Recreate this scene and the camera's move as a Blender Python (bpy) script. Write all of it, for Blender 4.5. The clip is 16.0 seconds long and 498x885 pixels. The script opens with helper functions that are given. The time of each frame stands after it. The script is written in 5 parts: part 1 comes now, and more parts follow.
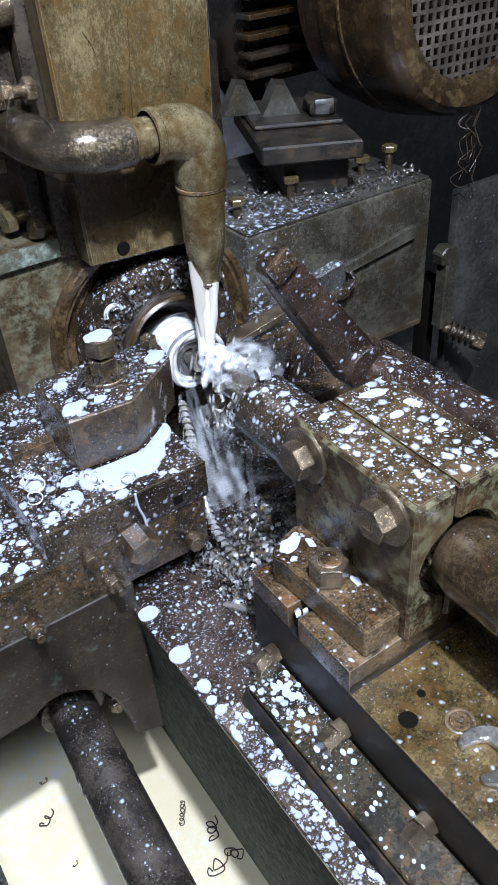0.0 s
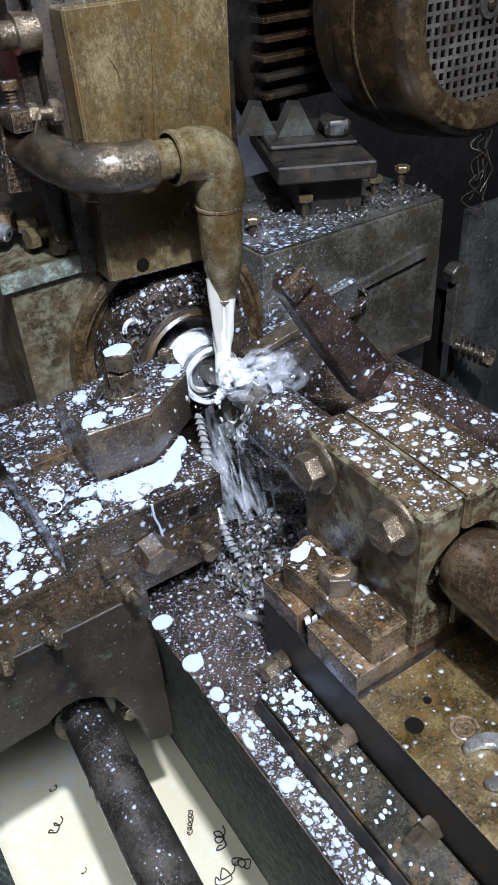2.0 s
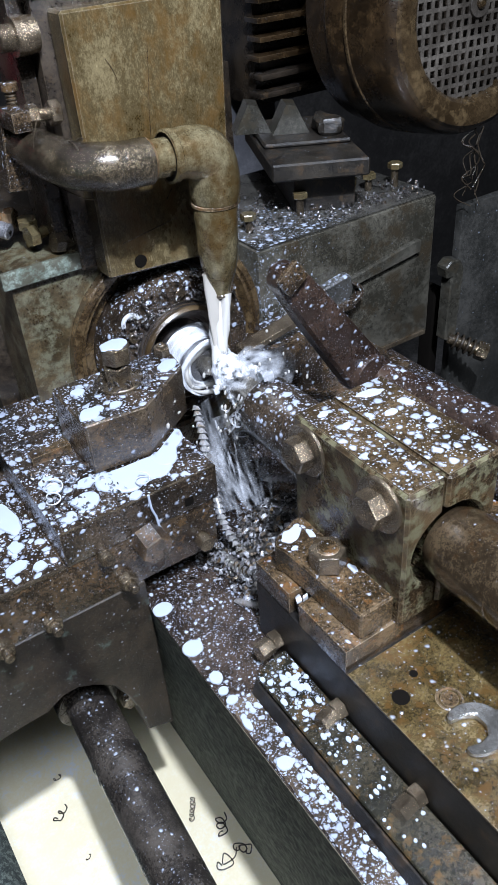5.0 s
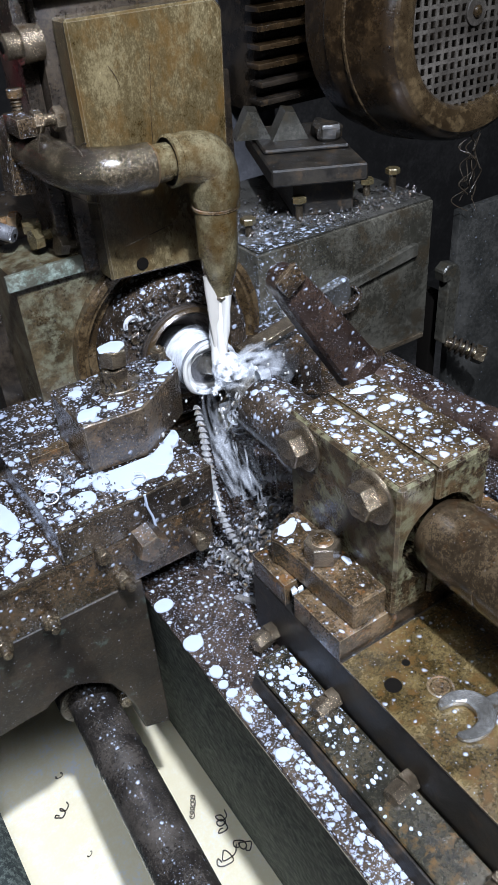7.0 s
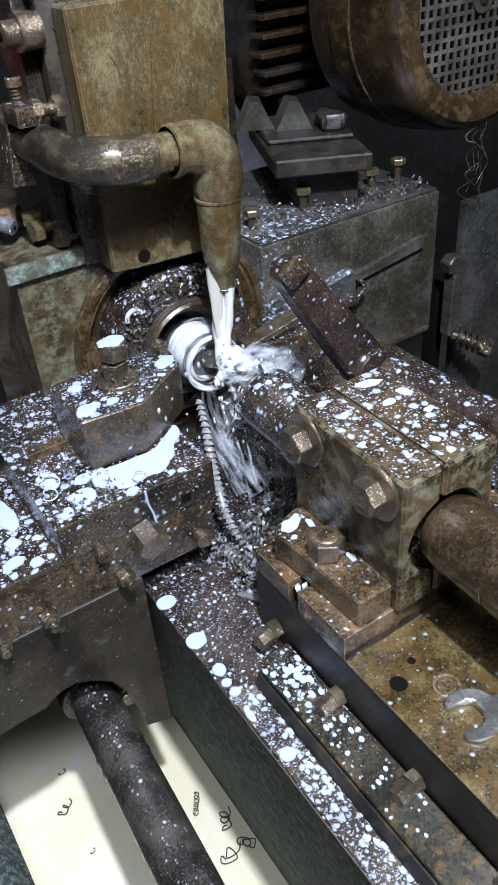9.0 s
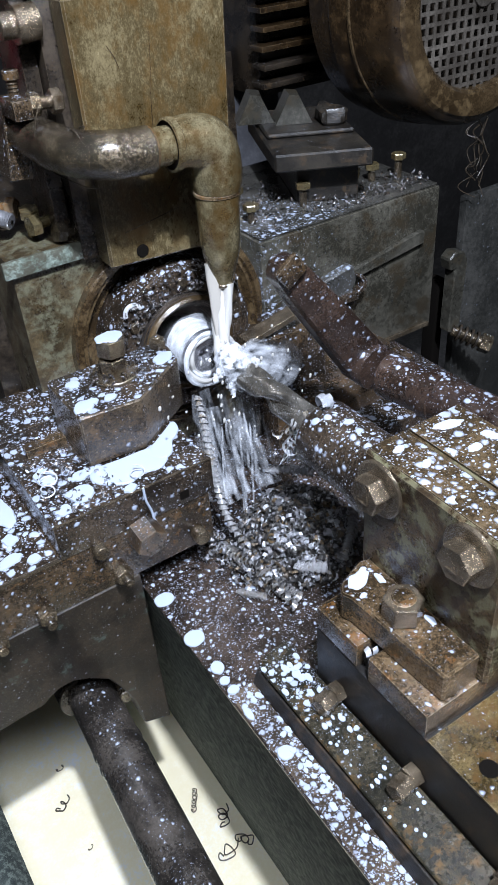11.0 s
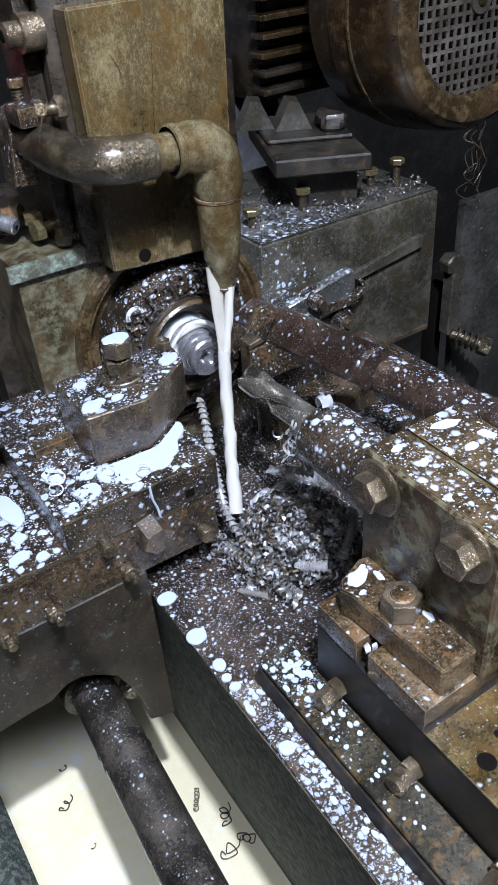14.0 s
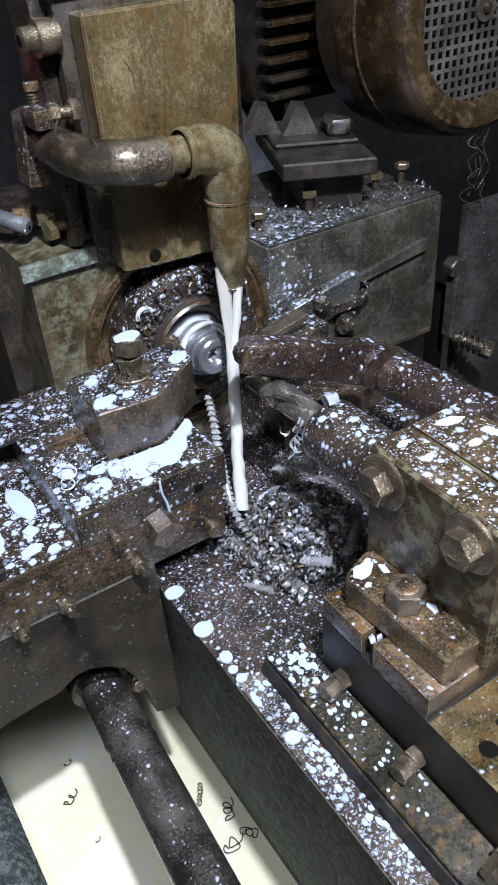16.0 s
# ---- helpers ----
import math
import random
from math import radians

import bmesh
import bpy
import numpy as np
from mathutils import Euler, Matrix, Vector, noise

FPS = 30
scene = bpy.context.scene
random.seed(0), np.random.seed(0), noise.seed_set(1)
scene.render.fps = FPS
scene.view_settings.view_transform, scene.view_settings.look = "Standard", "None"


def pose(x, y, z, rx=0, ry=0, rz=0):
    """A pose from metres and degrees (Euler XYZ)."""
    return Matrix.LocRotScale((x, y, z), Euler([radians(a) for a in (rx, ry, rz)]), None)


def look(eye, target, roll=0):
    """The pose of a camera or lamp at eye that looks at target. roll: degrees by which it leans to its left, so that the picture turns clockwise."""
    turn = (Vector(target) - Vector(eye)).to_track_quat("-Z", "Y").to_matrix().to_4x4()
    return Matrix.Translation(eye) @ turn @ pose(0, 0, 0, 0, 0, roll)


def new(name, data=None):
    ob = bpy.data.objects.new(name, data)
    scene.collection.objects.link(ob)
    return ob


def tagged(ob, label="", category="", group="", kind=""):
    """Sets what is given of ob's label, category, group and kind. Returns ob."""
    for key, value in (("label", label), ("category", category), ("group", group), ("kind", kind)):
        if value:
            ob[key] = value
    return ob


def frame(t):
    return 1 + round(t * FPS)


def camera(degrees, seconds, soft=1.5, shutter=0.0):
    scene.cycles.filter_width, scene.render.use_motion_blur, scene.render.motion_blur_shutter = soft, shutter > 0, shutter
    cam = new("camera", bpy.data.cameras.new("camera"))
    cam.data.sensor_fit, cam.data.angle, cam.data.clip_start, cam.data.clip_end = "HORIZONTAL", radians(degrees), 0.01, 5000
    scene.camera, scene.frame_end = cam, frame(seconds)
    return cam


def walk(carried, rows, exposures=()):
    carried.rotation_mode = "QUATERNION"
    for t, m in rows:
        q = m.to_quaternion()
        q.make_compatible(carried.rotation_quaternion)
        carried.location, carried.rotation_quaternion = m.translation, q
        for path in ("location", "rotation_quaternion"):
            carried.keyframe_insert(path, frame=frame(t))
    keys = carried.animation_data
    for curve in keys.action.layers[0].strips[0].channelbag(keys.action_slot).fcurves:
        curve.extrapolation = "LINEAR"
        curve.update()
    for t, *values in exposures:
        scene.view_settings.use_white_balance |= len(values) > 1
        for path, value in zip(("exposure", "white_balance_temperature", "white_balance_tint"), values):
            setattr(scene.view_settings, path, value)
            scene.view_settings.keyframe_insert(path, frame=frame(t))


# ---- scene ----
cam = camera(35.0, 16.0, shutter=0.8)
PATH = [
    (0, (-0.145, -0.438, 1.306), (0.692, 0.917, 0.096), -4.4),
    (0.5, (-0.144, -0.438, 1.307), (0.694, 0.922, 0.104), -4.4),
    (1, (-0.149, -0.441, 1.309), (0.68, 0.931, 0.113), -4.6),
    (1.5, (-0.155, -0.442, 1.311), (0.675, 0.931, 0.117), -4.4),
    (2, (-0.156, -0.444, 1.315), (0.679, 0.936, 0.132), -4.0),
    (2.5, (-0.154, -0.446, 1.313), (0.678, 0.929, 0.123), -4.1),
    (3, (-0.153, -0.446, 1.312), (0.666, 0.932, 0.116), -4.2),
    (3.5, (-0.155, -0.451, 1.314), (0.666, 0.929, 0.122), -4.3),
    (4, (-0.157, -0.456, 1.316), (0.67, 0.923, 0.127), -4.5),
    (6.5, (-0.17, -0.469, 1.321), (0.669, 0.915, 0.146), -4.5),
    (7, (-0.17, -0.473, 1.321), (0.668, 0.915, 0.15), -4.5),
    (7.5, (-0.168, -0.472, 1.32), (0.657, 0.921, 0.145), -4.8),
    (8, (-0.167, -0.469, 1.32), (0.656, 0.923, 0.144), -4.8),
    (8.5, (-0.167, -0.466, 1.318), (0.653, 0.926, 0.139), -4.8),
    (9, (-0.165, -0.466, 1.316), (0.658, 0.92, 0.133), -4.8),
    (11.5, (-0.161, -0.461, 1.314), (0.658, 0.916, 0.117), -4.6),
    (12, (-0.158, -0.46, 1.312), (0.654, 0.918, 0.112), -4.7),
    (12.5, (-0.159, -0.463, 1.315), (0.665, 0.91, 0.117), -4.7),
    (13, (-0.163, -0.466, 1.319), (0.67, 0.911, 0.13), -4.5),
    (13.5, (-0.165, -0.469, 1.319), (0.663, 0.912, 0.133), -4.7),
    (14, (-0.168, -0.471, 1.318), (0.655, 0.915, 0.134), -4.8),
    (14.5, (-0.173, -0.475, 1.319), (0.658, 0.908, 0.137), -4.7),
    (15, (-0.178, -0.475, 1.321), (0.657, 0.904, 0.138), -4.3),
    (15.5, (-0.179, -0.475, 1.321), (0.658, 0.908, 0.142), -4.2),
    (16, (-0.181, -0.48, 1.321), (0.646, 0.912, 0.146), -4.4),
]
walk(cam, [(t, look(eye, target, roll)) for t, eye, target, roll in PATH])

# ---- world, lamp and exposure ----
world = bpy.data.worlds.new("world")
scene.world = world
world.use_nodes = True
bg = world.node_tree.nodes["Background"]
bg.inputs[0].default_value = (0.62, 0.72, 0.9, 1)
bg.inputs[1].default_value = 0.16
work_lamp = bpy.data.lights.new("work_light", "SPOT")
work_lamp.energy, work_lamp.color, work_lamp.shadow_soft_size = 152.0, (0.745, 0.825, 1.0), 0.022
work_lamp.spot_size, work_lamp.spot_blend = radians(60), 0.7
lamp_ob = new("work_light", work_lamp)
lamp_ob.matrix_world = look((-0.09, -0.62, 2.05), (0.12, 0.05, 0.88))
# Added area lamp with no visible source, lifts the ambient light in shadows.
fill_lamp = bpy.data.lights.new("ambient_fill", "AREA")
fill_lamp.shape, fill_lamp.size, fill_lamp.size_y, fill_lamp.energy, fill_lamp.color = "RECTANGLE", 1.3, 0.35, 44.0, (0.75, 0.84, 1.0)
fill_ob = new("ambient_fill", fill_lamp)
fill_ob.matrix_world = look((-0.25, -1.25, 2.7), (0.1, 0.2, 0.8))
scene.view_settings.exposure = 0.0

# ---- materials ----


def links(nt, a, b):
    nt.links.new(a, b)


def node(nt, kind, **inputs):
    n = nt.nodes.new(kind)
    for k, v in inputs.items():
        n.inputs[k.replace("_", " ")].default_value = v
    return n


def ramp(nt, src, stops):
    r = nt.nodes.new("ShaderNodeValToRGB")
    el = r.color_ramp.elements
    while len(el) < len(stops):
        el.new(0.5)
    for e, (p, c) in zip(el, stops):
        e.position = p
        e.color = c if len(c) == 4 else (*c, 1)
    links(nt, src, r.inputs[0])
    return r.outputs[0]


def math_node(nt, op, a, b=0.0, c=0.0):
    m = nt.nodes.new("ShaderNodeMath")
    m.operation = op
    for i, v in enumerate((a, b, c)):
        if isinstance(v, (int, float)):
            m.inputs[i].default_value = v
        else:
            links(nt, v, m.inputs[i])
    return m.outputs[0]


def mixed(nt, fac, a, b):
    m = nt.nodes.new("ShaderNodeMix")
    m.data_type = "RGBA"
    for i, v in ((0, fac), (6, a), (7, b)):
        if isinstance(v, (int, float)):
            m.inputs[i].default_value = v
        elif isinstance(v, tuple):
            m.inputs[i].default_value = (*v, 1)
        else:
            links(nt, v, m.inputs[i])
    return m.outputs[2]


def surface(name, dark, light, accent=None, accent_at=0.6, rough=0.4, metal=0.0, spots=0.0, spot_size=110.0, all_sides=0.25, grain=60.0, bump=0.6, rough_var=0.2, stretch=(1, 1, 1), coat=0.75, edge=None, near=None, spread=1.0):
    """Oily, worn machine surface: blotches, fine grain, rust or paint patches, and splashes of white coolant."""
    mat = bpy.data.materials.new(name)
    mat.use_nodes = True
    nt = mat.node_tree
    bsdf = nt.nodes["Principled BSDF"]
    tc = nt.nodes.new("ShaderNodeTexCoord")
    mp = nt.nodes.new("ShaderNodeMapping")
    mp.inputs["Scale"].default_value = stretch
    links(nt, tc.outputs["Object"], mp.inputs[0])
    vec = mp.outputs[0]

    def noise_tex(scale, detail=5.0, roughness=0.6):
        n = node(nt, "ShaderNodeTexNoise", Scale=scale, Detail=detail, Roughness=roughness)
        links(nt, vec, n.inputs["Vector"])
        return n.outputs[0]

    big, fine = noise_tex(grain * 0.45), noise_tex(grain * 6.0, 3.0)
    micro = noise_tex(grain * 24.0, 3.0, 0.7)
    both = math_node(nt, "ADD", math_node(nt, "MULTIPLY", big, 0.5), math_node(nt, "ADD", math_node(nt, "MULTIPLY", fine, 0.27), math_node(nt, "MULTIPLY", micro, 0.23)))
    mid = tuple(0.62 * a + 0.38 * b for a, b in zip(dark, light))
    pale = tuple(min(1.35 * v, 0.9) for v in light)
    col = ramp(nt, both, [(0.5 - 0.08 * spread, dark), (0.5 - 0.005 * spread, mid), (0.5 + 0.05 * spread, light), (min(0.5 + 0.14 * spread, 0.95), pale)])
    if accent:
        patch = noise_tex(grain * 1.1, 9.0, 0.72)
        mask = ramp(nt, patch, [(accent_at - 0.06 * spread, (0, 0, 0)), (accent_at + 0.03 * spread, (0.8, 0.8, 0.8))])
        col = mixed(nt, mask, col, accent)
    film = noise_tex(grain * 0.22, 3.0)
    rgh = math_node(nt, "ADD", math_node(nt, "MULTIPLY_ADD", fine, rough_var, rough - rough_var * 0.5 - 0.36), math_node(nt, "MULTIPLY", film, 0.66))
    rgh = math_node(nt, "MAXIMUM", rgh, 0.09)
    if edge:
        bev = nt.nodes.new("ShaderNodeBevel")
        bev.samples = 4
        bev.inputs["Radius"].default_value = 0.0011
        flat = nt.nodes.new("ShaderNodeNewGeometry")
        dot = nt.nodes.new("ShaderNodeVectorMath")
        dot.operation = "DOT_PRODUCT"
        links(nt, bev.outputs[0], dot.inputs[0])
        links(nt, flat.outputs["Normal"], dot.inputs[1])
        worn = math_node(nt, "MULTIPLY", math_node(nt, "SUBTRACT", 0.985, dot.outputs["Value"]), math_node(nt, "MULTIPLY", fine, 14.0))
        worn.node.use_clamp = True
        col = mixed(nt, math_node(nt, "MULTIPLY", worn, 0.6), col, edge)
    height = math_node(nt, "ADD", math_node(nt, "MULTIPLY", micro, 0.35), math_node(nt, "ADD", math_node(nt, "MULTIPLY", big, 0.6), math_node(nt, "MULTIPLY", fine, 0.5)))
    met = metal
    if spots > 0:
        geo = nt.nodes.new("ShaderNodeNewGeometry")
        sep = nt.nodes.new("ShaderNodeSeparateXYZ")
        links(nt, geo.outputs["Normal"], sep.inputs[0])
        up = math_node(nt, "MAXIMUM", sep.outputs["Z"], all_sides)
        warp = nt.nodes.new("ShaderNodeTexNoise")
        warp.inputs["Scale"].default_value = 90.0
        links(nt, tc.outputs["Object"], warp.inputs["Vector"])
        wv = nt.nodes.new("ShaderNodeVectorMath")
        wv.operation = "MULTIPLY_ADD"
        links(nt, warp.outputs["Color"], wv.inputs[0])
        wv.inputs[1].default_value = (0.006, 0.006, 0.006)
        links(nt, tc.outputs["Object"], wv.inputs[2])
        if near:
            away = nt.nodes.new("ShaderNodeVectorMath")
            away.operation = "DISTANCE"
            links(nt, geo.outputs["Position"], away.inputs[0])
            away.inputs[1].default_value = near[:3]
            far = math_node(nt, "DIVIDE", away.outputs["Value"], near[3])
            up = math_node(nt, "MULTIPLY", up, math_node(nt, "MAXIMUM", math_node(nt, "SUBTRACT", 1.25, math_node(nt, "MULTIPLY", far, 0.75)), 0.25))
        total = None
        for k, (sc, amount) in enumerate(((spot_size, 0.56), (spot_size * 2.3, 0.47), (spot_size * 4.4, 0.46))):
            v = node(nt, "ShaderNodeTexVoronoi", Scale=sc, Randomness=1.0)
            links(nt, wv.outputs[0], v.inputs["Vector"])
            pick = nt.nodes.new("ShaderNodeSeparateColor")
            links(nt, v.outputs["Color"], pick.inputs[0])
            size = math_node(nt, "MULTIPLY", math_node(nt, "MULTIPLY", pick.outputs[k], up), amount * spots)
            m = math_node(nt, "MULTIPLY", math_node(nt, "SUBTRACT", size, v.outputs["Distance"]), 6.0)
            m.node.use_clamp = True
            total = m if total is None else math_node(nt, "MAXIMUM", total, m)
        cover = math_node(nt, "MULTIPLY", total, math_node(nt, "MULTIPLY_ADD", big, 0.9, 0.42))
        cover.node.use_clamp = True
        col = mixed(nt, cover, col, (0.48, 0.54, 0.67))
        rgh = math_node(nt, "MULTIPLY_ADD", total, -0.12, rgh)
        height = math_node(nt, "MULTIPLY_ADD", total, 1.4, height)
        if metal:
            met = math_node(nt, "MULTIPLY", math_node(nt, "SUBTRACT", 1.0, total), metal)
    bsdf.inputs["Coat Weight"].default_value = coat
    bsdf.inputs["Coat Roughness"].default_value = 0.14
    b = node(nt, "ShaderNodeBump", Strength=bump, Distance=0.0012)
    links(nt, height, b.inputs["Height"])
    links(nt, b.outputs[0], bsdf.inputs["Normal"])
    soft_relief = node(nt, "ShaderNodeBump", Strength=min(bump * 0.75, 0.6), Distance=0.0008)
    links(nt, math_node(nt, "ADD", big, math_node(nt, "MULTIPLY", fine, 0.45)), soft_relief.inputs["Height"])
    links(nt, soft_relief.outputs[0], bsdf.inputs["Coat Normal"])
    links(nt, col, bsdf.inputs["Base Color"])
    links(nt, rgh, bsdf.inputs["Roughness"])
    if isinstance(met, float):
        bsdf.inputs["Metallic"].default_value = met
    else:
        links(nt, met, bsdf.inputs["Metallic"])
    return mat


def plain(name, color, rough=0.3, metal=0.0, coat=0.0):
    mat = bpy.data.materials.new(name)
    mat.use_nodes = True
    bsdf = mat.node_tree.nodes["Principled BSDF"]
    bsdf.inputs["Base Color"].default_value = (*color, 1)
    bsdf.inputs["Roughness"].default_value = rough
    bsdf.inputs["Metallic"].default_value = metal
    bsdf.inputs["Coat Weight"].default_value = coat
    return mat


M_IRON = surface("oily_iron", (0.013, 0.009, 0.006), (0.082, 0.055, 0.031), (0.14, 0.08, 0.034), 0.60, rough=0.28, metal=0.15, spots=0.74, spot_size=150.0, all_sides=0.8, edge=(0.30, 0.24, 0.17))
M_IRON_WET = surface("splashed_iron", (0.015, 0.011, 0.008), (0.078, 0.056, 0.038), rough=0.22, metal=0.35, spots=1.12, spot_size=125.0, all_sides=0.65, edge=(0.30, 0.25, 0.2))
M_IRON_DRY = surface("dark_oily_iron", (0.011, 0.0085, 0.0065), (0.046, 0.034, 0.023), (0.08, 0.05, 0.025), 0.63, rough=0.34, metal=0.15, spots=0.42, spot_size=150.0, all_sides=0.5, coat=0.2, edge=(0.12, 0.09, 0.06))
M_BED = surface("bed_paint", (0.018, 0.025, 0.023), (0.052, 0.064, 0.058), (0.15, 0.175, 0.15), 0.535, rough=0.9, spots=0.0, grain=150.0, stretch=(1, 0.95, 1), coat=0.0, bump=0.8)
M_APRON = surface("chipped_apron_paint", (0.011, 0.008, 0.0055), (0.042, 0.03, 0.019), (0.085, 0.12, 0.10), 0.66, rough=0.5, metal=0.1, spots=0.45, spot_size=170.0, all_sides=0.85, grain=55.0, coat=0.15)
M_BEDTOP = surface("bed_way", (0.025, 0.018, 0.014), (0.085, 0.06, 0.045), rough=0.2, metal=0.35, spots=0.9, spot_size=200.0)
M_RUST = surface("rusty_steel", (0.028, 0.018, 0.009), (0.155, 0.102, 0.053), (0.20, 0.085, 0.022), 0.61, rough=0.26, metal=0.2, spots=0.62, spot_size=170.0, grain=65.0, edge=(0.42, 0.33, 0.22))
M_TAN = surface("oil_stained_plate", (0.036, 0.024, 0.008), (0.155, 0.110, 0.044), (0.115, 0.06, 0.017), 0.57, rough=0.25, metal=0.2, spots=0.5, spot_size=120.0, grain=80.0, edge=(0.4, 0.32, 0.2))
M_CLAMPTOP = surface("wet_clamp_steel", (0.035, 0.024, 0.013), (0.14, 0.095, 0.05), rough=0.18, metal=0.3, spots=1.02, spot_size=120.0, all_sides=0.12, edge=(0.4, 0.33, 0.24))
M_CLAMP = surface("worn_clamp_paint", (0.018, 0.011, 0.006), (0.085, 0.054, 0.025), (0.175, 0.165, 0.095), 0.545, rough=0.32, coat=0.35, spots=0.35, spot_size=160.0, grain=65.0, edge=(0.33, 0.27, 0.18))
M_PLATE = surface("stained_plate", (0.042, 0.026, 0.008), (0.21, 0.165, 0.085), (0.12, 0.066, 0.02), 0.57, rough=0.24, metal=0.2, spots=0.0, grain=34.0, spread=1.7, stretch=(1.2, 1, 0.75), edge=(0.42, 0.36, 0.26))
M_BRASS = surface("oily_pipe_steel", (0.095, 0.068, 0.026), (0.40, 0.335, 0.19), (0.13, 0.068, 0.016), 0.55, rough=0.14, metal=0.6, spots=0.0, grain=34.0, bump=0.5, spread=1.8)
M_WRAP = surface("dark_worn_pipe", (0.022, 0.016, 0.010), (0.135, 0.105, 0.066), rough=0.16, metal=0.6, spots=0.0, grain=75.0, bump=1.0)
M_GREEN = surface("green_machine_paint", (0.022, 0.015, 0.007), (0.10, 0.071, 0.034), (0.16, 0.155, 0.10), 0.56, rough=0.36, spread=1.4, spots=0.34, spot_size=190.0, all_sides=0.75, grain=75.0, bump=0.8)
M_MINT = surface("pale_green_paint", (0.12, 0.15, 0.12), (0.26, 0.31, 0.26), (0.055, 0.042, 0.024), 0.50, rough=0.45)
M_GREY = surface("grey_gearbox_paint", (0.028, 0.026, 0.020), (0.075, 0.07, 0.056), (0.045, 0.036, 0.023), 0.58, rough=0.36, spots=0.0, grain=30.0)
M_GREYBOX = surface("gearbox_front_paint", (0.024, 0.022, 0.016), (0.078, 0.072, 0.056), (0.04, 0.03, 0.018), 0.58, rough=0.32, spots=1.0, spot_size=135.0, all_sides=0.85, grain=30.0, edge=(0.2, 0.18, 0.14), near=(0.27, 0.2, 0.93, 0.085))
M_GREYWET = surface("splashed_grey_paint", (0.026, 0.025, 0.022), (0.07, 0.068, 0.062), rough=0.3, spots=1.05, spot_size=130.0, all_sides=0.6)
M_GREYTOP = surface("speckled_grey_paint", (0.022, 0.021, 0.018), (0.068, 0.064, 0.055), rough=0.26, spots=0.95, spot_size=135.0, near=(0.30, 0.22, 0.99, 0.12))
M_MOTOR = surface("brown_motor_paint", (0.010, 0.006, 0.003), (0.043, 0.025, 0.011), (0.085, 0.05, 0.022), 0.62, rough=0.28, spots=0.32, spot_size=190.0, all_sides=0.6, grain=50.0, spread=1.6, edge=(0.26, 0.18, 0.09))
M_CAST = surface("dark_cast_iron", (0.006, 0.005, 0.004), (0.023, 0.018, 0.012), (0.055, 0.034, 0.017), 0.6, rough=0.55, spots=0.35, spot_size=170.0, all_sides=0.5, coat=0.1)
M_RIM = surface("worn_rim", (0.022, 0.013, 0.006), (0.09, 0.058, 0.028), (0.2, 0.135, 0.066), 0.61, rough=0.28, metal=0.2, spots=0.0, grain=50.0, spread=1.9)
M_GRILLE = surface("dusty_grille", (0.06, 0.05, 0.04), (0.13, 0.112, 0.092), rough=0.6, coat=0.0)
M_STEEL = surface("bright_bolt_steel", (0.10, 0.077, 0.052), (0.28, 0.22, 0.15), (0.09, 0.05, 0.02), 0.62, rough=0.2, metal=0.7, spots=0.25, grain=120.0)
M_NUT = surface("oily_nut_steel", (0.065, 0.048, 0.031), (0.24, 0.19, 0.125), (0.075, 0.042, 0.017), 0.58, rough=0.22, metal=0.75, spots=0.6, spot_size=220.0, grain=120.0)
M_SHINE = surface("turned_steel", (0.34, 0.34, 0.36), (0.55, 0.55, 0.58), rough=0.24, metal=0.8, grain=120.0, bump=0.06)
M_CHUCK = surface("dark_turned_steel", (0.07, 0.06, 0.055), (0.22, 0.19, 0.17), rough=0.3, metal=0.8, grain=150.0)
M_SWARF = surface("steel_swarf", (0.07, 0.065, 0.06), (0.55, 0.55, 0.58), (0.15, 0.095, 0.05), 0.54, rough=0.2, metal=0.7, grain=150.0)
M_CHIP = surface("mixed_steel_chips", (0.05, 0.046, 0.042), (0.42, 0.42, 0.44), rough=0.3, metal=0.4, grain=150.0, coat=0.4)
nt = M_CHIP.node_tree
isle = nt.nodes.new("ShaderNodeNewGeometry")
tint = ramp(nt, isle.outputs["Random Per Island"], [(0.0, (0.03, 0.028, 0.027)), (0.42, (0.10, 0.095, 0.09)), (0.56, (0.2, 0.135, 0.068)), (0.66, (0.27, 0.27, 0.285)), (0.9, (0.42, 0.42, 0.45)), (1.0, (0.8, 0.82, 0.86))])
links(nt, tint, nt.nodes["Principled BSDF"].inputs["Base Color"])
M_SPIRAL = surface("spiral_swarf", (0.5, 0.48, 0.45), (0.86, 0.86, 0.88), (0.46, 0.34, 0.18), 0.62, rough=0.24, metal=0.45, grain=90.0, bump=0.1)
M_CURL = surface("bright_curl", (0.55, 0.57, 0.6), (0.80, 0.82, 0.86), rough=0.24, metal=0.2, grain=200.0, bump=0.1)
M_BLACK = plain("dark_recess", (0.006, 0.005, 0.004), 0.9)
M_BLACK.node_tree.nodes["Principled BSDF"].inputs["Specular IOR Level"].default_value = 0.05
M_MILK = plain("milky_coolant", (0.44, 0.495, 0.60), 0.16, coat=0.3)
M_POOL = surface("coolant_pool", (0.93, 0.83, 0.57), (0.96, 0.88, 0.66), rough=0.10, bump=0.02, grain=12.0, coat=0.0)
M_WALL = surface("shop_wall", (0.038, 0.035, 0.034), (0.07, 0.065, 0.062), rough=0.8, grain=4.0, coat=0.0)
M_FLOOR = surface("shop_floor", (0.05, 0.048, 0.045), (0.11, 0.105, 0.1), rough=0.7, grain=5.0)
M_RED = surface("red_rag", (0.16, 0.012, 0.014), (0.38, 0.04, 0.04), rough=0.8, grain=300.0)

# ---- building helpers ----
ORG = {}


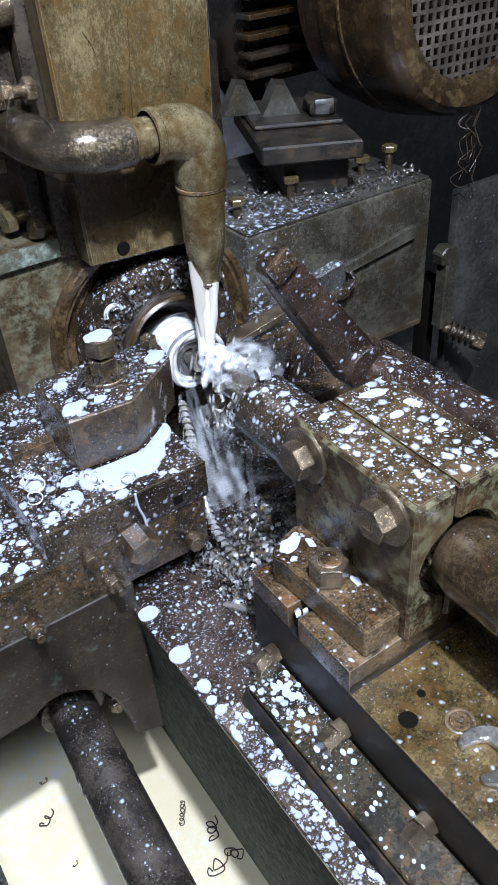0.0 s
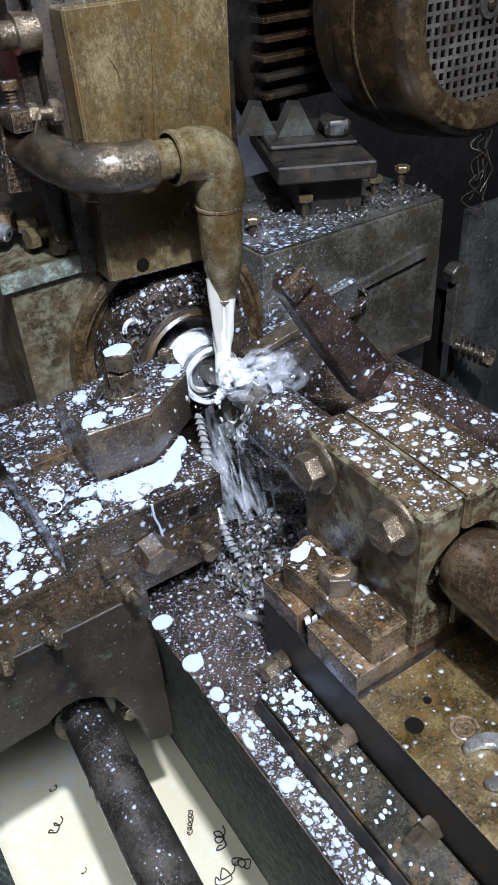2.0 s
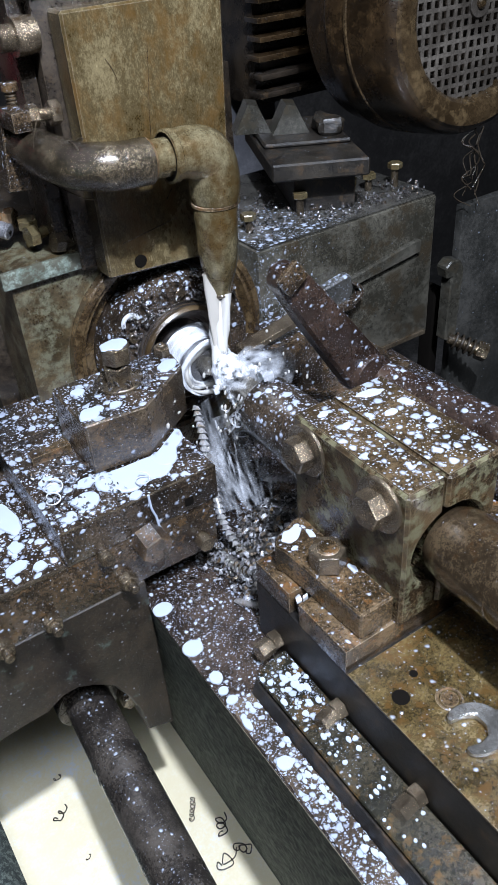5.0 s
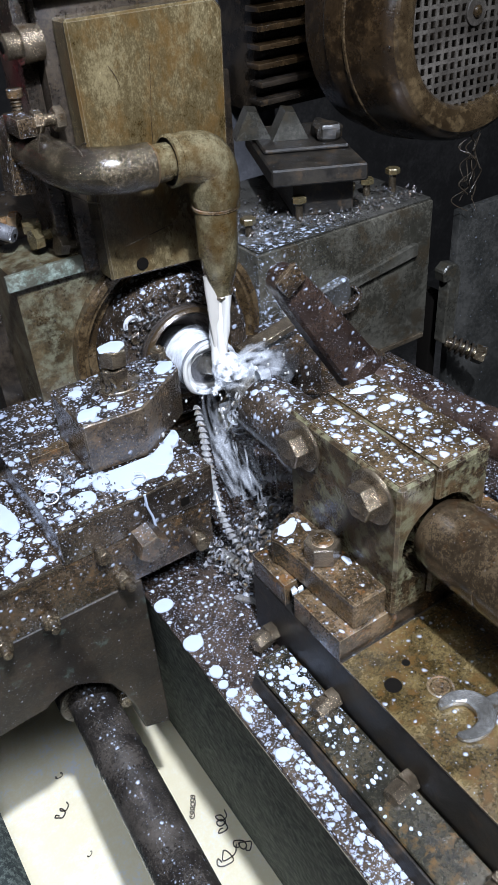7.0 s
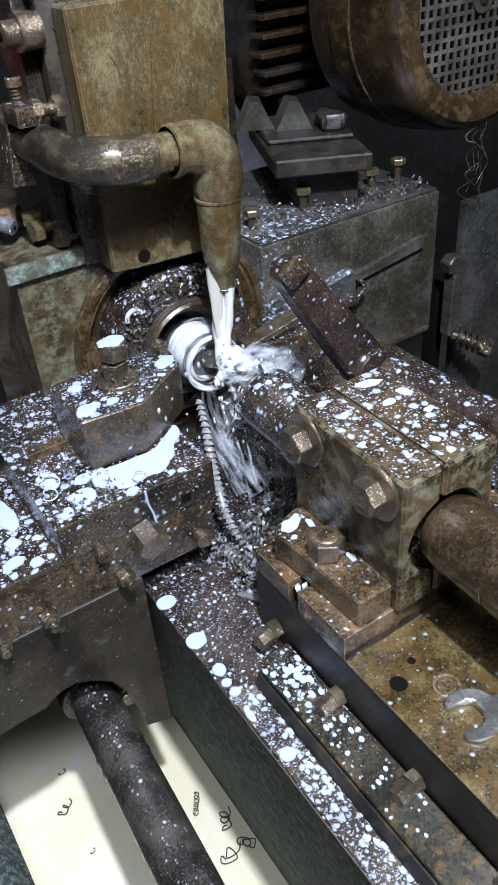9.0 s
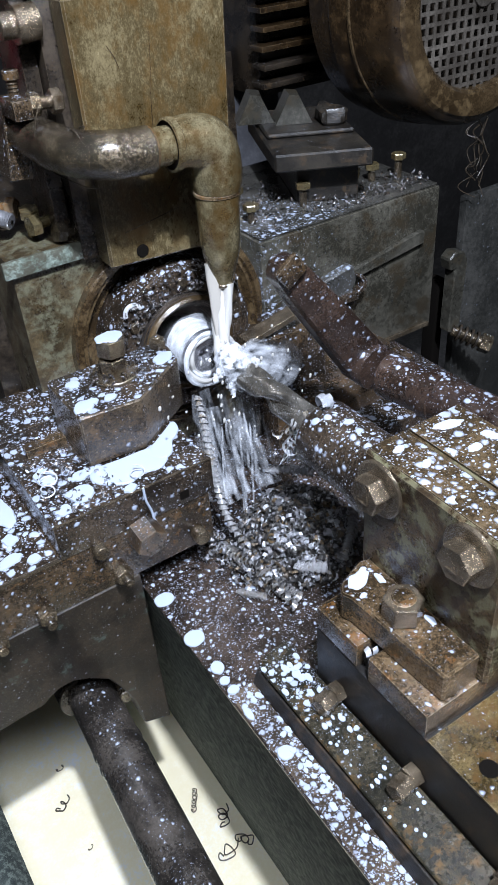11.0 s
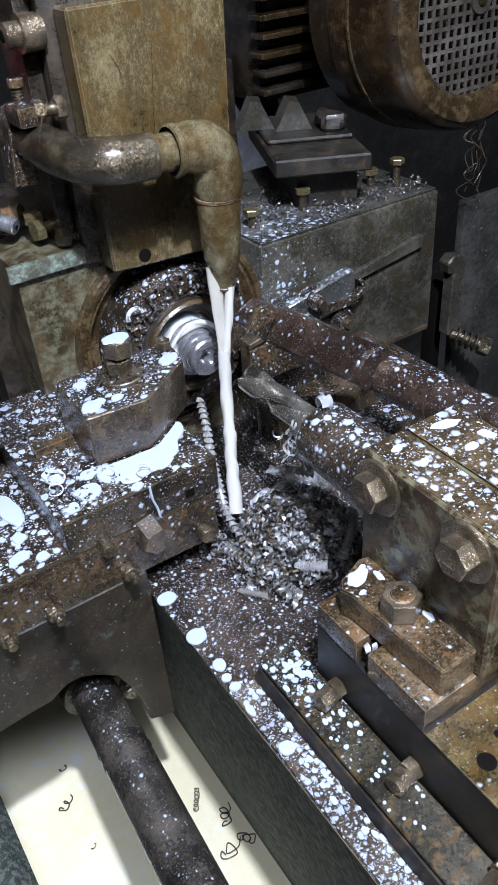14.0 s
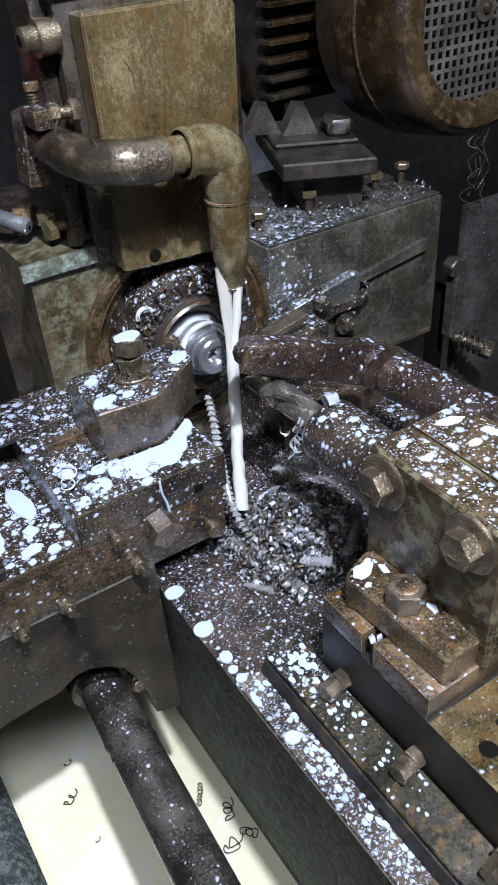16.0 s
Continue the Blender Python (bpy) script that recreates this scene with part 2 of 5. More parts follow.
def thing(name, label, category, at=(0, 0, 0), group="", kind=""):
    ob = new(name)
    ob.location = at
    ob.empty_display_size = 0.01
    ORG[ob] = Vector(at)
    return tagged(ob, label, category, group, kind)


def smooth(bm, degrees=27):
    for f in bm.faces:
        f.smooth = True
    for e in bm.edges:
        if len(e.link_faces) == 2 and e.calc_face_angle(3.2) > radians(degrees):
            e.smooth = False


def part(name, bm, material, parent=None, label=""):
    """Links a bmesh, given in world metres, as one mesh under its thing."""
    org = ORG.get(parent, Vector((0, 0, 0)))
    bmesh.ops.translate(bm, vec=-org, verts=bm.verts)
    bmesh.ops.recalc_face_normals(bm, faces=bm.faces)
    smooth(bm)
    me = bpy.data.meshes.new(name)
    bm.to_mesh(me)
    bm.free()
    me.materials.append(material)
    ob = new(name, me)
    ob.parent = parent
    ORG[ob] = org
    return tagged(ob, label) if label else ob


def bevelled(bm, w, seg=2):
    if w > 0:
        bmesh.ops.bevel(bm, geom=[e for e in bm.edges if e.calc_face_angle(0) > 0.5], offset=w, segments=seg, affect="EDGES", profile=0.6, clamp_overlap=True)
    return bm


def box(x0, x1, y0, y1, z0, z1, w=0.0015):
    bm = bmesh.new()
    bmesh.ops.create_cube(bm, size=1)
    for v in bm.verts:
        v.co = Vector(((x0, x1)[v.co.x > 0], (y0, y1)[v.co.y > 0], (z0, z1)[v.co.z > 0]))
    return bevelled(bm, w)


def prism(points, axis, lo, hi, w=0.001):
    """A flat outline drawn out along x, y or z."""
    bm = bmesh.new()

    def put(p, d):
        return {"x": (d, p[0], p[1]), "y": (p[0], d, p[1]), "z": (p[0], p[1], d)}[axis]

    a = [bm.verts.new(put(p, lo)) for p in points]
    b = [bm.verts.new(put(p, hi)) for p in points]
    bm.faces.new(a)
    bm.faces.new(b[::-1])
    for i in range(len(a)):
        j = (i + 1) % len(a)
        bm.faces.new((a[i], b[i], b[j], a[j]))
    bmesh.ops.recalc_face_normals(bm, faces=bm.faces)
    return bevelled(bm, w, 1)


def turned(profile, start, way, n=40, cap=True):
    """A body of revolution: (distance, radius) pairs along way from start."""
    bm = bmesh.new()
    q = Vector(way).normalized().to_track_quat("Z", "Y").to_matrix()
    start = Vector(start)
    rings = []
    for d, r in profile:
        rings.append([bm.verts.new(start + q @ Vector((r * math.cos(k * math.tau / n), r * math.sin(k * math.tau / n), d))) for k in range(n)])
    for a, b in zip(rings, rings[1:]):
        for k in range(n):
            j = (k + 1) % n
            bm.faces.new((a[k], a[j], b[j], b[k]))
    if cap:
        bm.faces.new(rings[0][::-1])
        bm.faces.new(rings[-1])
    return bm


def rod(a, b, r, w=0.0006, n=24):
    d = (Vector(b) - Vector(a)).length
    return turned([(0, max(r - w, 1e-4)), (w, r), (d - w, r), (d, max(r - w, 1e-4))], a, Vector(b) - Vector(a), n)


def hexagon(a, b, flats, turn=0.0, w=0.0008):
    """A hexagonal prism from a to b with chamfered ends."""
    bm = bmesh.new()
    a, b = Vector(a), Vector(b)
    q = (b - a).normalized().to_track_quat("Z", "Y").to_matrix()
    d, r = (b - a).length, flats / math.sqrt(3)
    rings = []
    for z, s in ((0, 0.94), (w, 1.0), (d - w, 1.0), (d, 0.93)):
        rings.append([bm.verts.new(a + q @ Vector((r * s * math.cos(turn + k * math.pi / 3), r * s * math.sin(turn + k * math.pi / 3), z))) for k in range(6)])
    for p, s in zip(rings, rings[1:]):
        for k in range(6):
            bm.faces.new((p[k], p[(k + 1) % 6], s[(k + 1) % 6], s[k]))
    bm.faces.new(rings[0][::-1])
    bm.faces.new(rings[-1])
    return bm


def smooth_path(points, per=8):
    """A rounded line through points (Catmull-Rom)."""
    p = [Vector(q) for q in points]
    p = [2 * p[0] - p[1], *p, 2 * p[-1] - p[-2]]
    out = []
    for i in range(1, len(p) - 2):
        for k in range(per):
            t = k / per
            out.append(0.5 * (2 * p[i] + (p[i + 1] - p[i - 1]) * t + (2 * p[i - 1] - 5 * p[i] + 4 * p[i + 1] - p[i + 2]) * t * t + (3 * p[i] - p[i - 1] - 3 * p[i + 1] + p[i + 2]) * t ** 3))
    return out + [p[-2]]


def tube(line, radius, n=20):
    """A round bar along a line; radius is a number or one for each point."""
    bm = bmesh.new()
    rings, up = [], Vector((0, 0, 1))
    side = None
    for i, p in enumerate(line):
        way = (line[min(i + 1, len(line) - 1)] - line[max(i - 1, 0)]).normalized()
        side = way.cross(up if abs(way.z) < 0.9 else Vector((0, 1, 0))).normalized() if side is None else (side - way * side.dot(way)).normalized()
        top = side.cross(way)
        r = radius[i] if isinstance(radius, (list, tuple)) else radius
        rings.append([bm.verts.new(p + r * (side * math.cos(k * math.tau / n) + top * math.sin(k * math.tau / n))) for k in range(n)])
    for a, b in zip(rings, rings[1:]):
        for k in range(n):
            bm.faces.new((a[k], a[(k + 1) % n], b[(k + 1) % n], b[k]))
    bm.faces.new(rings[0][::-1])
    bm.faces.new(rings[-1])
    return bm


def joined(*bms):
    out = bmesh.new()
    for b in bms:
        me = bpy.data.meshes.new("piece")
        b.to_mesh(me)
        b.free()
        out.from_mesh(me)
        bpy.data.meshes.remove(me)
    return out


def roughened(bm, amount, scale, cuts=0):
    if cuts:
        bmesh.ops.subdivide_edges(bm, edges=bm.edges[:], cuts=cuts, use_grid_fill=True)
    bm.normal_update()
    for v in bm.verts:
        v.co += v.normal * noise.noise(v.co * scale) * amount
    return bm


def puddle(cx, cy, z, rx, ry, seed, height=0.0016, turn=0.0, n=36, wander=1.0):
    """A flat blob of liquid with a rounded rim and a wandering outline."""
    bm = bmesh.new()
    rings = []
    for s, h in ((1.0, 0.0), (0.985, 0.5), (0.93, 0.9), (0.7, 1.0)):
        ring = []
        for k in range(n):
            a = k * math.tau / n
            w = 1 + 0.32 * wander * noise.noise(Vector((math.cos(a) * 1.4, math.sin(a) * 1.4, seed * 3.1))) + 0.10 * wander * wander * noise.noise(Vector((math.cos(a) * 3, math.sin(a) * 4, seed)))
            x, y = rx * s * w * math.cos(a), ry * s * w * math.sin(a)
            ring.append(bm.verts.new((cx + x * math.cos(turn) - y * math.sin(turn), cy + x * math.sin(turn) + y * math.cos(turn), z + h * height)))
        rings.append(ring)
    for a, b in zip(rings, rings[1:]):
        for k in range(n):
            bm.faces.new((a[k], a[(k + 1) % n], b[(k + 1) % n], b[k]))
    bm.faces.new(rings[-1])
    bm.faces.new(rings[0][::-1])
    return bm


def ribbon_helix(line, radius, width, turns, taper=0.0, thick=0.0004, flare=1.0):
    """A curled shaving: a flat ribbon wound round a line."""
    bm = bmesh.new()
    steps = max(12, int(turns * 12))
    rows = []
    n = len(line) - 1
    for i in range(steps + 1):
        f = i / steps * n
        k = min(int(f), n - 1)
        c = line[k].lerp(line[k + 1], f - k)
        way = (line[min(k + 1, n)] - line[k]).normalized()
        side = way.cross(Vector((0.3, 0.2, 1))).normalized()
        top = side.cross(way)
        a = i / 12 * math.tau
        r = radius * (1 - taper * i / steps)
        out = side * math.cos(a) + top * math.sin(a)
        rows.append((bm.verts.new(c + out * r * flare - way * width * 0.5), bm.verts.new(c + out * (r + thick * 2) + way * width * 0.5)))
    for a, b in zip(rows, rows[1:]):
        bm.faces.new((a[0], a[1], b[1], b[0]))
    bmesh.ops.solidify(bm, geom=bm.faces[:], thickness=thick)
    return bm


def chip_heap(count, place, seed, size=(0.003, 0.009), radii=(0.0012, 0.0035), widths=(0.0006, 0.0017)):
    """Many small curled shavings; place(rng) gives where each lies."""
    rng = random.Random(seed)
    verts, faces = [], []
    for _ in range(count):
        c = Vector(place(rng))
        q = Euler((rng.uniform(0, 6.3), rng.uniform(0, 6.3), rng.uniform(0, 6.3))).to_matrix()
        length, r, w = rng.uniform(*size), rng.uniform(*radii), rng.uniform(*widths)
        arc = min(length / r, 7.5)
        n = 7
        base = len(verts)
        for i in range(n + 1):
            a = arc * i / n
            for s in (-1, 1):
                verts.append(c + q @ Vector((r * math.cos(a), r * math.sin(a), s * w + 0.0016 * a * 0.4)))
        for i in range(n):
            k = base + 2 * i
            faces.append((k, k + 1, k + 3, k + 2))
    me = bpy.data.meshes.new("shavings")
    me.from_pydata(verts, [], faces)
    return me


def nut_on_stud(parent, at, way, flats=0.019, high=0.012, stud=0.006, washer=0.0, turn=0.3, material=None, names=("nut", "stud", "washer")):
    a, way = Vector(at), Vector(way).normalized()
    mat = material or M_NUT
    if washer:
        part(names[2], turned([(0, washer - 0.0006), (0.0006, washer), (0.0022, washer), (0.0028, washer - 0.0006)], a, way, 32), mat, parent)
        a = a + way * 0.0028
    part(names[0], hexagon(a, a + way * high, flats, turn), mat, parent)
    if stud:
        part(names[1], rod(a + way * high * 0.5, a + way * (high + stud), flats * 0.3), mat, parent)

# ---- the shop round the machine ----


def slab(name, bm, mat):
    return tagged(part(name, bm, mat), kind="structure")


tagged(slab("floor", box(-3, 3.2, -3, 3.2, -0.1, 0.0, 0), M_FLOOR), "oily dark concrete workshop floor")
tagged(slab("wall_north", box(-3, 3.2, 1.6, 1.7, 0.0, 3.0, 0), M_WALL), "dim grey workshop wall")
tagged(slab("wall_south", box(-3, 3.2, -3.1, -3.0, 0.0, 3.0, 0), M_WALL), "dim grey workshop wall")
tagged(slab("wall_east", box(3.2, 3.3, -3, 1.6, 0.0, 3.0, 0), M_WALL), "dim grey workshop wall")
tagged(slab("wall_west", box(-3.1, -3.0, -3, 1.6, 0.0, 3.0, 0), M_WALL), "dim grey workshop wall")
tagged(slab("ceiling", box(-3, 3.2, -3, 1.6, 3.0, 3.1, 0), M_WALL), "dim grey workshop ceiling")

# ---- machine bed and coolant tray ----
bed = thing("machine_bed", "dark grey-green cast machine bed splashed with white coolant", "machine bed", (0.15, -0.2, 0.0))
part("bed_casting", roughened(prism([(0.0, 0.796), (0.46, 0.796), (0.46, 0.0), (0.06, 0.0), (0.052, 0.38)], "y", -0.9, 0.42, 0.003), 0.0012, 30, 5), M_BED, bed)
part("bed_way", box(-0.001, 0.46, -0.9, 0.42, 0.7965, 0.8, 0.0008), M_BEDTOP, bed, "oily bed top covered in white coolant spots")
part("bed_band", box(0.0004, 0.0212, -0.9, -0.129, 0.8001, 0.8006, 0.0002), surface("wet_bed_band", (0.05, 0.038, 0.028), (0.16, 0.12, 0.085), rough=0.2, metal=0.2, spots=1.28, spot_size=190.0), bed, "narrow bed strip thickly smeared with coolant")
strip = part("guide_strip", prism([(0.0275, -0.9), (0.0615, -0.9), (0.0615, -0.119), (0.05, -0.1195), (0.034, -0.1225), (0.0285, -0.1275)], "z", 0.8004, 0.812, 0.001), M_RUST, bed, "rusty guide strip splashed with coolant")
part("strip_lip", prism([(0.0214, 0.8004), (0.0273, 0.8004), (0.0273, 0.8118), (0.0255, 0.8122)], "y", -0.9, -0.1295, 0.0006), M_CAST, bed, "dark sloping lip beside the guide strip")
M_STRIP = surface("wet_guide_strip", (0.014, 0.014, 0.010), (0.062, 0.052, 0.034), (0.15, 0.085, 0.03), 0.61, rough=0.24, metal=0.2, spots=0.85, spot_size=190.0, near=(0.045, -0.15, 0.81, 0.11))
strip.data.materials[0] = M_STRIP

pool = slab("water", roughened(box(-0.34, 0.09, -0.9, 0.5, 0.36, 0.40, 0), 0.0004, 20, 6), M_POOL)
tagged(pool, "pale milky coolant in the open tray")
tray = thing("coolant_tray", "dark oily sheet metal tray holding milky coolant", "tray", (-0.2, -0.2, 0.0))
part("tray_floor", box(-0.36, 0.045, -0.92, 0.52, 0.33, 0.358, 0), M_IRON_DRY, tray)
part("tray_side", prism([(-0.36, 0.0), (-0.20, 0.0), (-0.186, 0.39), (-0.184, 0.45), (-0.2, 0.47), (-0.36, 0.47)], "y", -0.92, 0.52), M_BED, tray)
part("tray_end", box(-0.35, 0.045, 0.50, 0.52, 0.0, 0.62, 0.002), M_IRON_DRY, tray)

# floating shavings on the pool
rng = random.Random(5)
for k, (x, y, r, w, turns, ang, ln) in enumerate(((-0.1218, 0.1186, 0.005, 0.0018, 1.8, 0.7, 0.02), (0.0315, -0.008, 0.007, 0.0018, 2.5, 1.2, 0.022), (0.013, -0.046, 0.010, 0.0016, 1.8, 0.3, 0.024), (0.038, -0.045, 0.007, 0.0016, 2.2, 2.2, 0.018), (-0.105, 0.165, 0.003, 0.0012, 1.2, 0.2, 0.012), (0.013, 0.03, 0.0036, 0.0014, 5.3, 1.0, 0.03), (-0.115, 0.05, 0.0025, 0.001, 1.0, 0.5, 0.008))):
    loops = []
    for q in range(int(turns * 6) + 3):
        a = q * 1.05 + ang
        s = (0.5 + 0.6 * rng.random()) * r
        f = q / (turns * 6 + 2) - 0.5
        loops.append((x + math.cos(ang) * ln * f + s * math.cos(a), y + math.sin(ang) * ln * f + s * math.sin(a), 0.4022 + 0.001 * rng.random()))
    tagged(part("metal_shaving", tube(smooth_path(loops, 4), 0.45 * w, 6), M_IRON_DRY), "thin dark curled shaving floating on milky coolant", "metal shaving", "shavings on the coolant")

# feed shaft under the cross slide
screw = thing("feed_shaft", "dark oily round feed shaft with fine coolant specks", "shaft", (-0.064, -0.2, 0.66))
M_SHAFT = surface("dark_shaft", (0.02, 0.017, 0.015), (0.085, 0.072, 0.06), rough=0.28, metal=0.3, spots=0.62, all_sides=0.6, spot_size=150.0)
part("shaft_body", turned([(0, 0.0215), (0.001, 0.0225), (0.095, 0.0225), (0.0955, 0.0232), (0.098, 0.0232), (0.0985, 0.0225), (0.11, 0.0225), (0.1105, 0.0232), (0.113, 0.0232), (0.1135, 0.0225), (0.96, 0.0225)], (-0.0665, 0.06, 0.68), (-0.05, -1, 0.0), 48), M_SHAFT, screw)
part("shaft_collar", turned([(0, 0.03), (0.001, 0.031), (0.018, 0.031), (0.019, 0.03)], (-0.0665, 0.05, 0.68), (-0.05, -1, 0.0), 48), M_IRON_DRY, screw)

# ---- headstock ----
head = thing("headstock", "worn green headstock casting with a round spindle bore", "headstock", (0.1, 0.3, 0.62))
AX, AZ = 0.142, 0.937


def face_with_bore(x0, x1, z0, z1, cx, cz, r, y0, y1, n=48):
    """A thick wall with a round bore through it."""
    bm = bmesh.new()
    outer, inner = [], []
    for k in range(n):
        a = k * math.tau / n
        c, s = math.cos(a), math.sin(a)
        f = min((x1 - cx) / c if c > 1e-6 else 1e9, (x0 - cx) / c if c < -1e-6 else 1e9, (z1 - cz) / s if s > 1e-6 else 1e9, (z0 - cz) / s if s < -1e-6 else 1e9)
        outer.append((cx + f * c, cz + f * s))
        inner.append((cx + r * c, cz + r * s))
    loops = [[bm.verts.new((p[0], y, p[1])) for p in ring] for y in (y0, y1) for ring in (outer, inner)]
    o0, i0, o1, i1 = loops
    for k in range(n):
        j = (k + 1) % n
        bm.faces.new((o0[k], o0[j], i0[j], i0[k]))
        bm.faces.new((o1[j], o1[k], i1[k], i1[j]))
        bm.faces.new((i0[k], i0[j], i1[j], i1[k]))
        bm.faces.new((o0[j], o0[k], o1[k], o1[j]))
    return bm


part("casting", face_with_bore(0.0, 0.232, 0.8, 1.051, AX, AZ, 0.099, 0.185, 0.26), M_GREEN, head, "green paint worn to brown iron")
part("casting_back", box(-0.02, 0.232, 0.26, 0.42, 0.8, 1.05, 0.003), M_IRON_DRY, head)
part("ledge", box(-0.008, 0.066, 0.1785, 0.1845, 1.036, 1.0515, 0.002), M_MINT, head, "pale green chipped paint")
part("lower_wall", box(-0.02, 0.30, 0.19, 0.26, 0.8, 0.835, 0.002), M_IRON_DRY, head)
part("bore_ring", turned([(0.012, 0.106), (0.002, 0.1055), (0.0, 0.104), (0.0, 0.0985), (0.003, 0.0965), (0.003, 0.0935), (0.006, 0.092), (0.012, 0.0885), (0.014, 0.08)], (AX, 0.174, AZ), (0, 1, 0), 64, False), M_RIM, head, "brown rusty bore ring")
part("bore_floor", turned([(0, 0.1), (0.006, 0.1)], (AX, 0.238, AZ), (0, 1, 0), 48), M_IRON_DRY, head)
part("bearing_cap", turned([(0.03, 0.0505), (0.0, 0.0505), (0.0, 0.068), (0.003, 0.074), (0.014, 0.078), (0.05, 0.08)], (AX, 0.152, AZ), (0, 1, 0), 64, False), M_IRON_WET, head, "bearing cap covered in coolant and chips")
for k in range(6):
    a = 0.5 + k * math.pi / 3
    part("cap_screw", rod((AX + 0.061 * math.cos(a), 0.148, AZ + 0.061 * math.sin(a)), (AX + 0.061 * math.cos(a), 0.156, AZ + 0.061 * math.sin(a)), 0.005), M_NUT, head)

# turning spindle with the workpiece
spindle = thing("spindle", "turning steel spindle nose gripping a bright workpiece", "spindle", (AX, 0.16, AZ))
part("spindle_nose", turned([(0.03, 0.0495), (0.004, 0.0495), (0.0, 0.048), (-0.002, 0.0455), (0.002, 0.0425), (0.004, 0.0415), (0.008, 0.0405), (0.0085, 0.0375), (0.014, 0.0365), (0.0145, 0.033), (0.02, 0.032), (0.0205, 0.0285), (0.027, 0.0275), (0.028, 0.02)], (AX, 0.142, AZ), (0, 1, 0), 72, False), M_CHUCK, spindle, "stepped dark turned steel")
part("gold_rim", turned([(0.006, 0.0497), (0.0, 0.0482), (-0.0023, 0.0456), (0.001, 0.0432)], (AX, 0.1417, AZ), (0, 1, 0), 72, False), M_RIM, spindle, "oily brown rim")
part("workpiece", turned([(0.012, 0.0035), (0.003, 0.0075), (0.0005, 0.0105), (0.0, 0.0115), (0.0, 0.0175), (0.0018, 0.0192), (0.012, 0.0194), (0.0125, 0.0215), (0.016, 0.0218), (0.0165, 0.0205), (0.07, 0.0205)], (AX, 0.113, AZ), (0, 1, 0), 64), M_SHINE, spindle, "bright bored steel workpiece")
part("chuck_jaw", box(AX - 0.005, AX + 0.005, 0.152, 0.17, AZ + 0.0205, AZ + 0.026, 0.001), M_CHUCK, spindle)


def heap_on_cap(r):
    a = r.uniform(0.6, 2.9)
    d = r.uniform(0.051, 0.079)
    return (AX + d * math.cos(a), 0.149 - 0.002 * r.random(), AZ + d * math.sin(a))


capchips = new("cap_chip_layer", chip_heap(220, heap_on_cap, 23, (0.003, 0.007)))
capchips.data.materials.append(M_SWARF)
tagged(capchips, "wet chips clinging to the bearing cap", "metal chips", kind="stuff")
ringchip = thing("ring_shaving", "bright curled shaving stuck to the bore ring", "metal shaving", (0.075, 0.16, 1.0))
part("curl", tube([Vector((0.0905 + 0.008 * math.cos(a), 0.151, 0.984 + 0.008 * math.sin(a))) for a in np.linspace(0.3, 3.4, 14)], 0.0022, 8), M_CURL, ringchip)

# ---- upright slide block above the spindle ----
upright = thing("slide_block", "oil-stained upright steel slide block above the spindle", "slide block", (0.14, 0.19, 1.03))
part("front_plate", roughened(prism([(0.0777, 1.0313), (0.205, 1.024), (0.2133, 1.232), (0.205, 1.2405), (0.0752, 1.2405)], "y", 0.15, 0.176, 0.002), 0.0003, 40), M_PLATE, upright, "oil-stained brown steel plate with scratches")
part("back_plate", box(0.064, 0.205, 0.177, 0.215, 1.035, 1.262, 0.002), M_IRON_DRY, upright)
part("side_rail", box(0.05, 0.063, 0.19, 0.24, 1.03, 1.27, 0.0015), M_IRON_DRY, upright)
part("top_cap", box(0.056, 0.20, 0.16, 0.215, 1.2625, 1.275, 0.0015), M_IRON_DRY, upright)
for k, pts in enumerate(([(0.142, 1.21), (0.1395, 1.185), (0.1375, 1.172), (0.1355, 1.15), (0.1345, 1.135), (0.1325, 1.115)], [(0.105, 1.205), (0.110, 1.196), (0.1125, 1.188)], [(0.148, 1.095), (0.142, 1.087)], [(0.095, 1.06), (0.12, 1.064), (0.15, 1.069)])):
    part("scratch", tube(smooth_path([(x, 0.1499, z) for x, z in pts], 5), 0.00035 if k else 0.0003, 6), M_RIM, upright)
part("plate_hole", rod((0.1088, 0.1485, 1.040), (0.1088, 0.152, 1.040), 0.0058), M_BLACK, upright)
cs = part("cap_screw", turned([(0, 0.007), (0.001, 0.0095), (0.012, 0.0095), (0.0125, 0.014), (0.018, 0.014), (0.03, 0.013)], (0.034, 0.178, 1.225), (1, 0.02, 0), 32), M_STEEL, upright, "polished socket cap screw")
part("socket", rod((0.0332, 0.178, 1.225), (0.0355, 0.178, 1.225), 0.0045), M_BLACK, upright)

# ---- coolant pipe, elbow and nozzle ----
pipe = thing("coolant_pipe", "worn steel coolant pipe with brass-coloured elbow and nozzle", "coolant pipe", (0.06, 0.13, 1.12))
line = smooth_path([(0.038, 0.215, 1.147), (0.0425, 0.19, 1.1465), (0.0455, 0.15, 1.1445), (0.054, 0.12, 1.1425), (0.07, 0.104, 1.1415), (0.085, 0.1, 1.140), (0.104, 0.1, 1.139)], 10)
part("bent_pipe", roughened(tube(line, [0.0155 + 0.0023 * min(i / 22, 1) for i in range(len(line))], 32), 0.0005, 110), M_WRAP, pipe, "dark hammered bent pipe")
part("pipe_collar", turned([(0, 0.0165), (0.001, 0.0175), (0.003, 0.0172), (0.004, 0.0165)], (0.1025, 0.1, 1.139), (1, 0, -0.05), 32, False), M_RUST, pipe)
part("pipe_end", rod((0.104, 0.1, 1.139), (0.130, 0.1, 1.138), 0.0149, 0.0004, 32), M_BRASS, pipe)
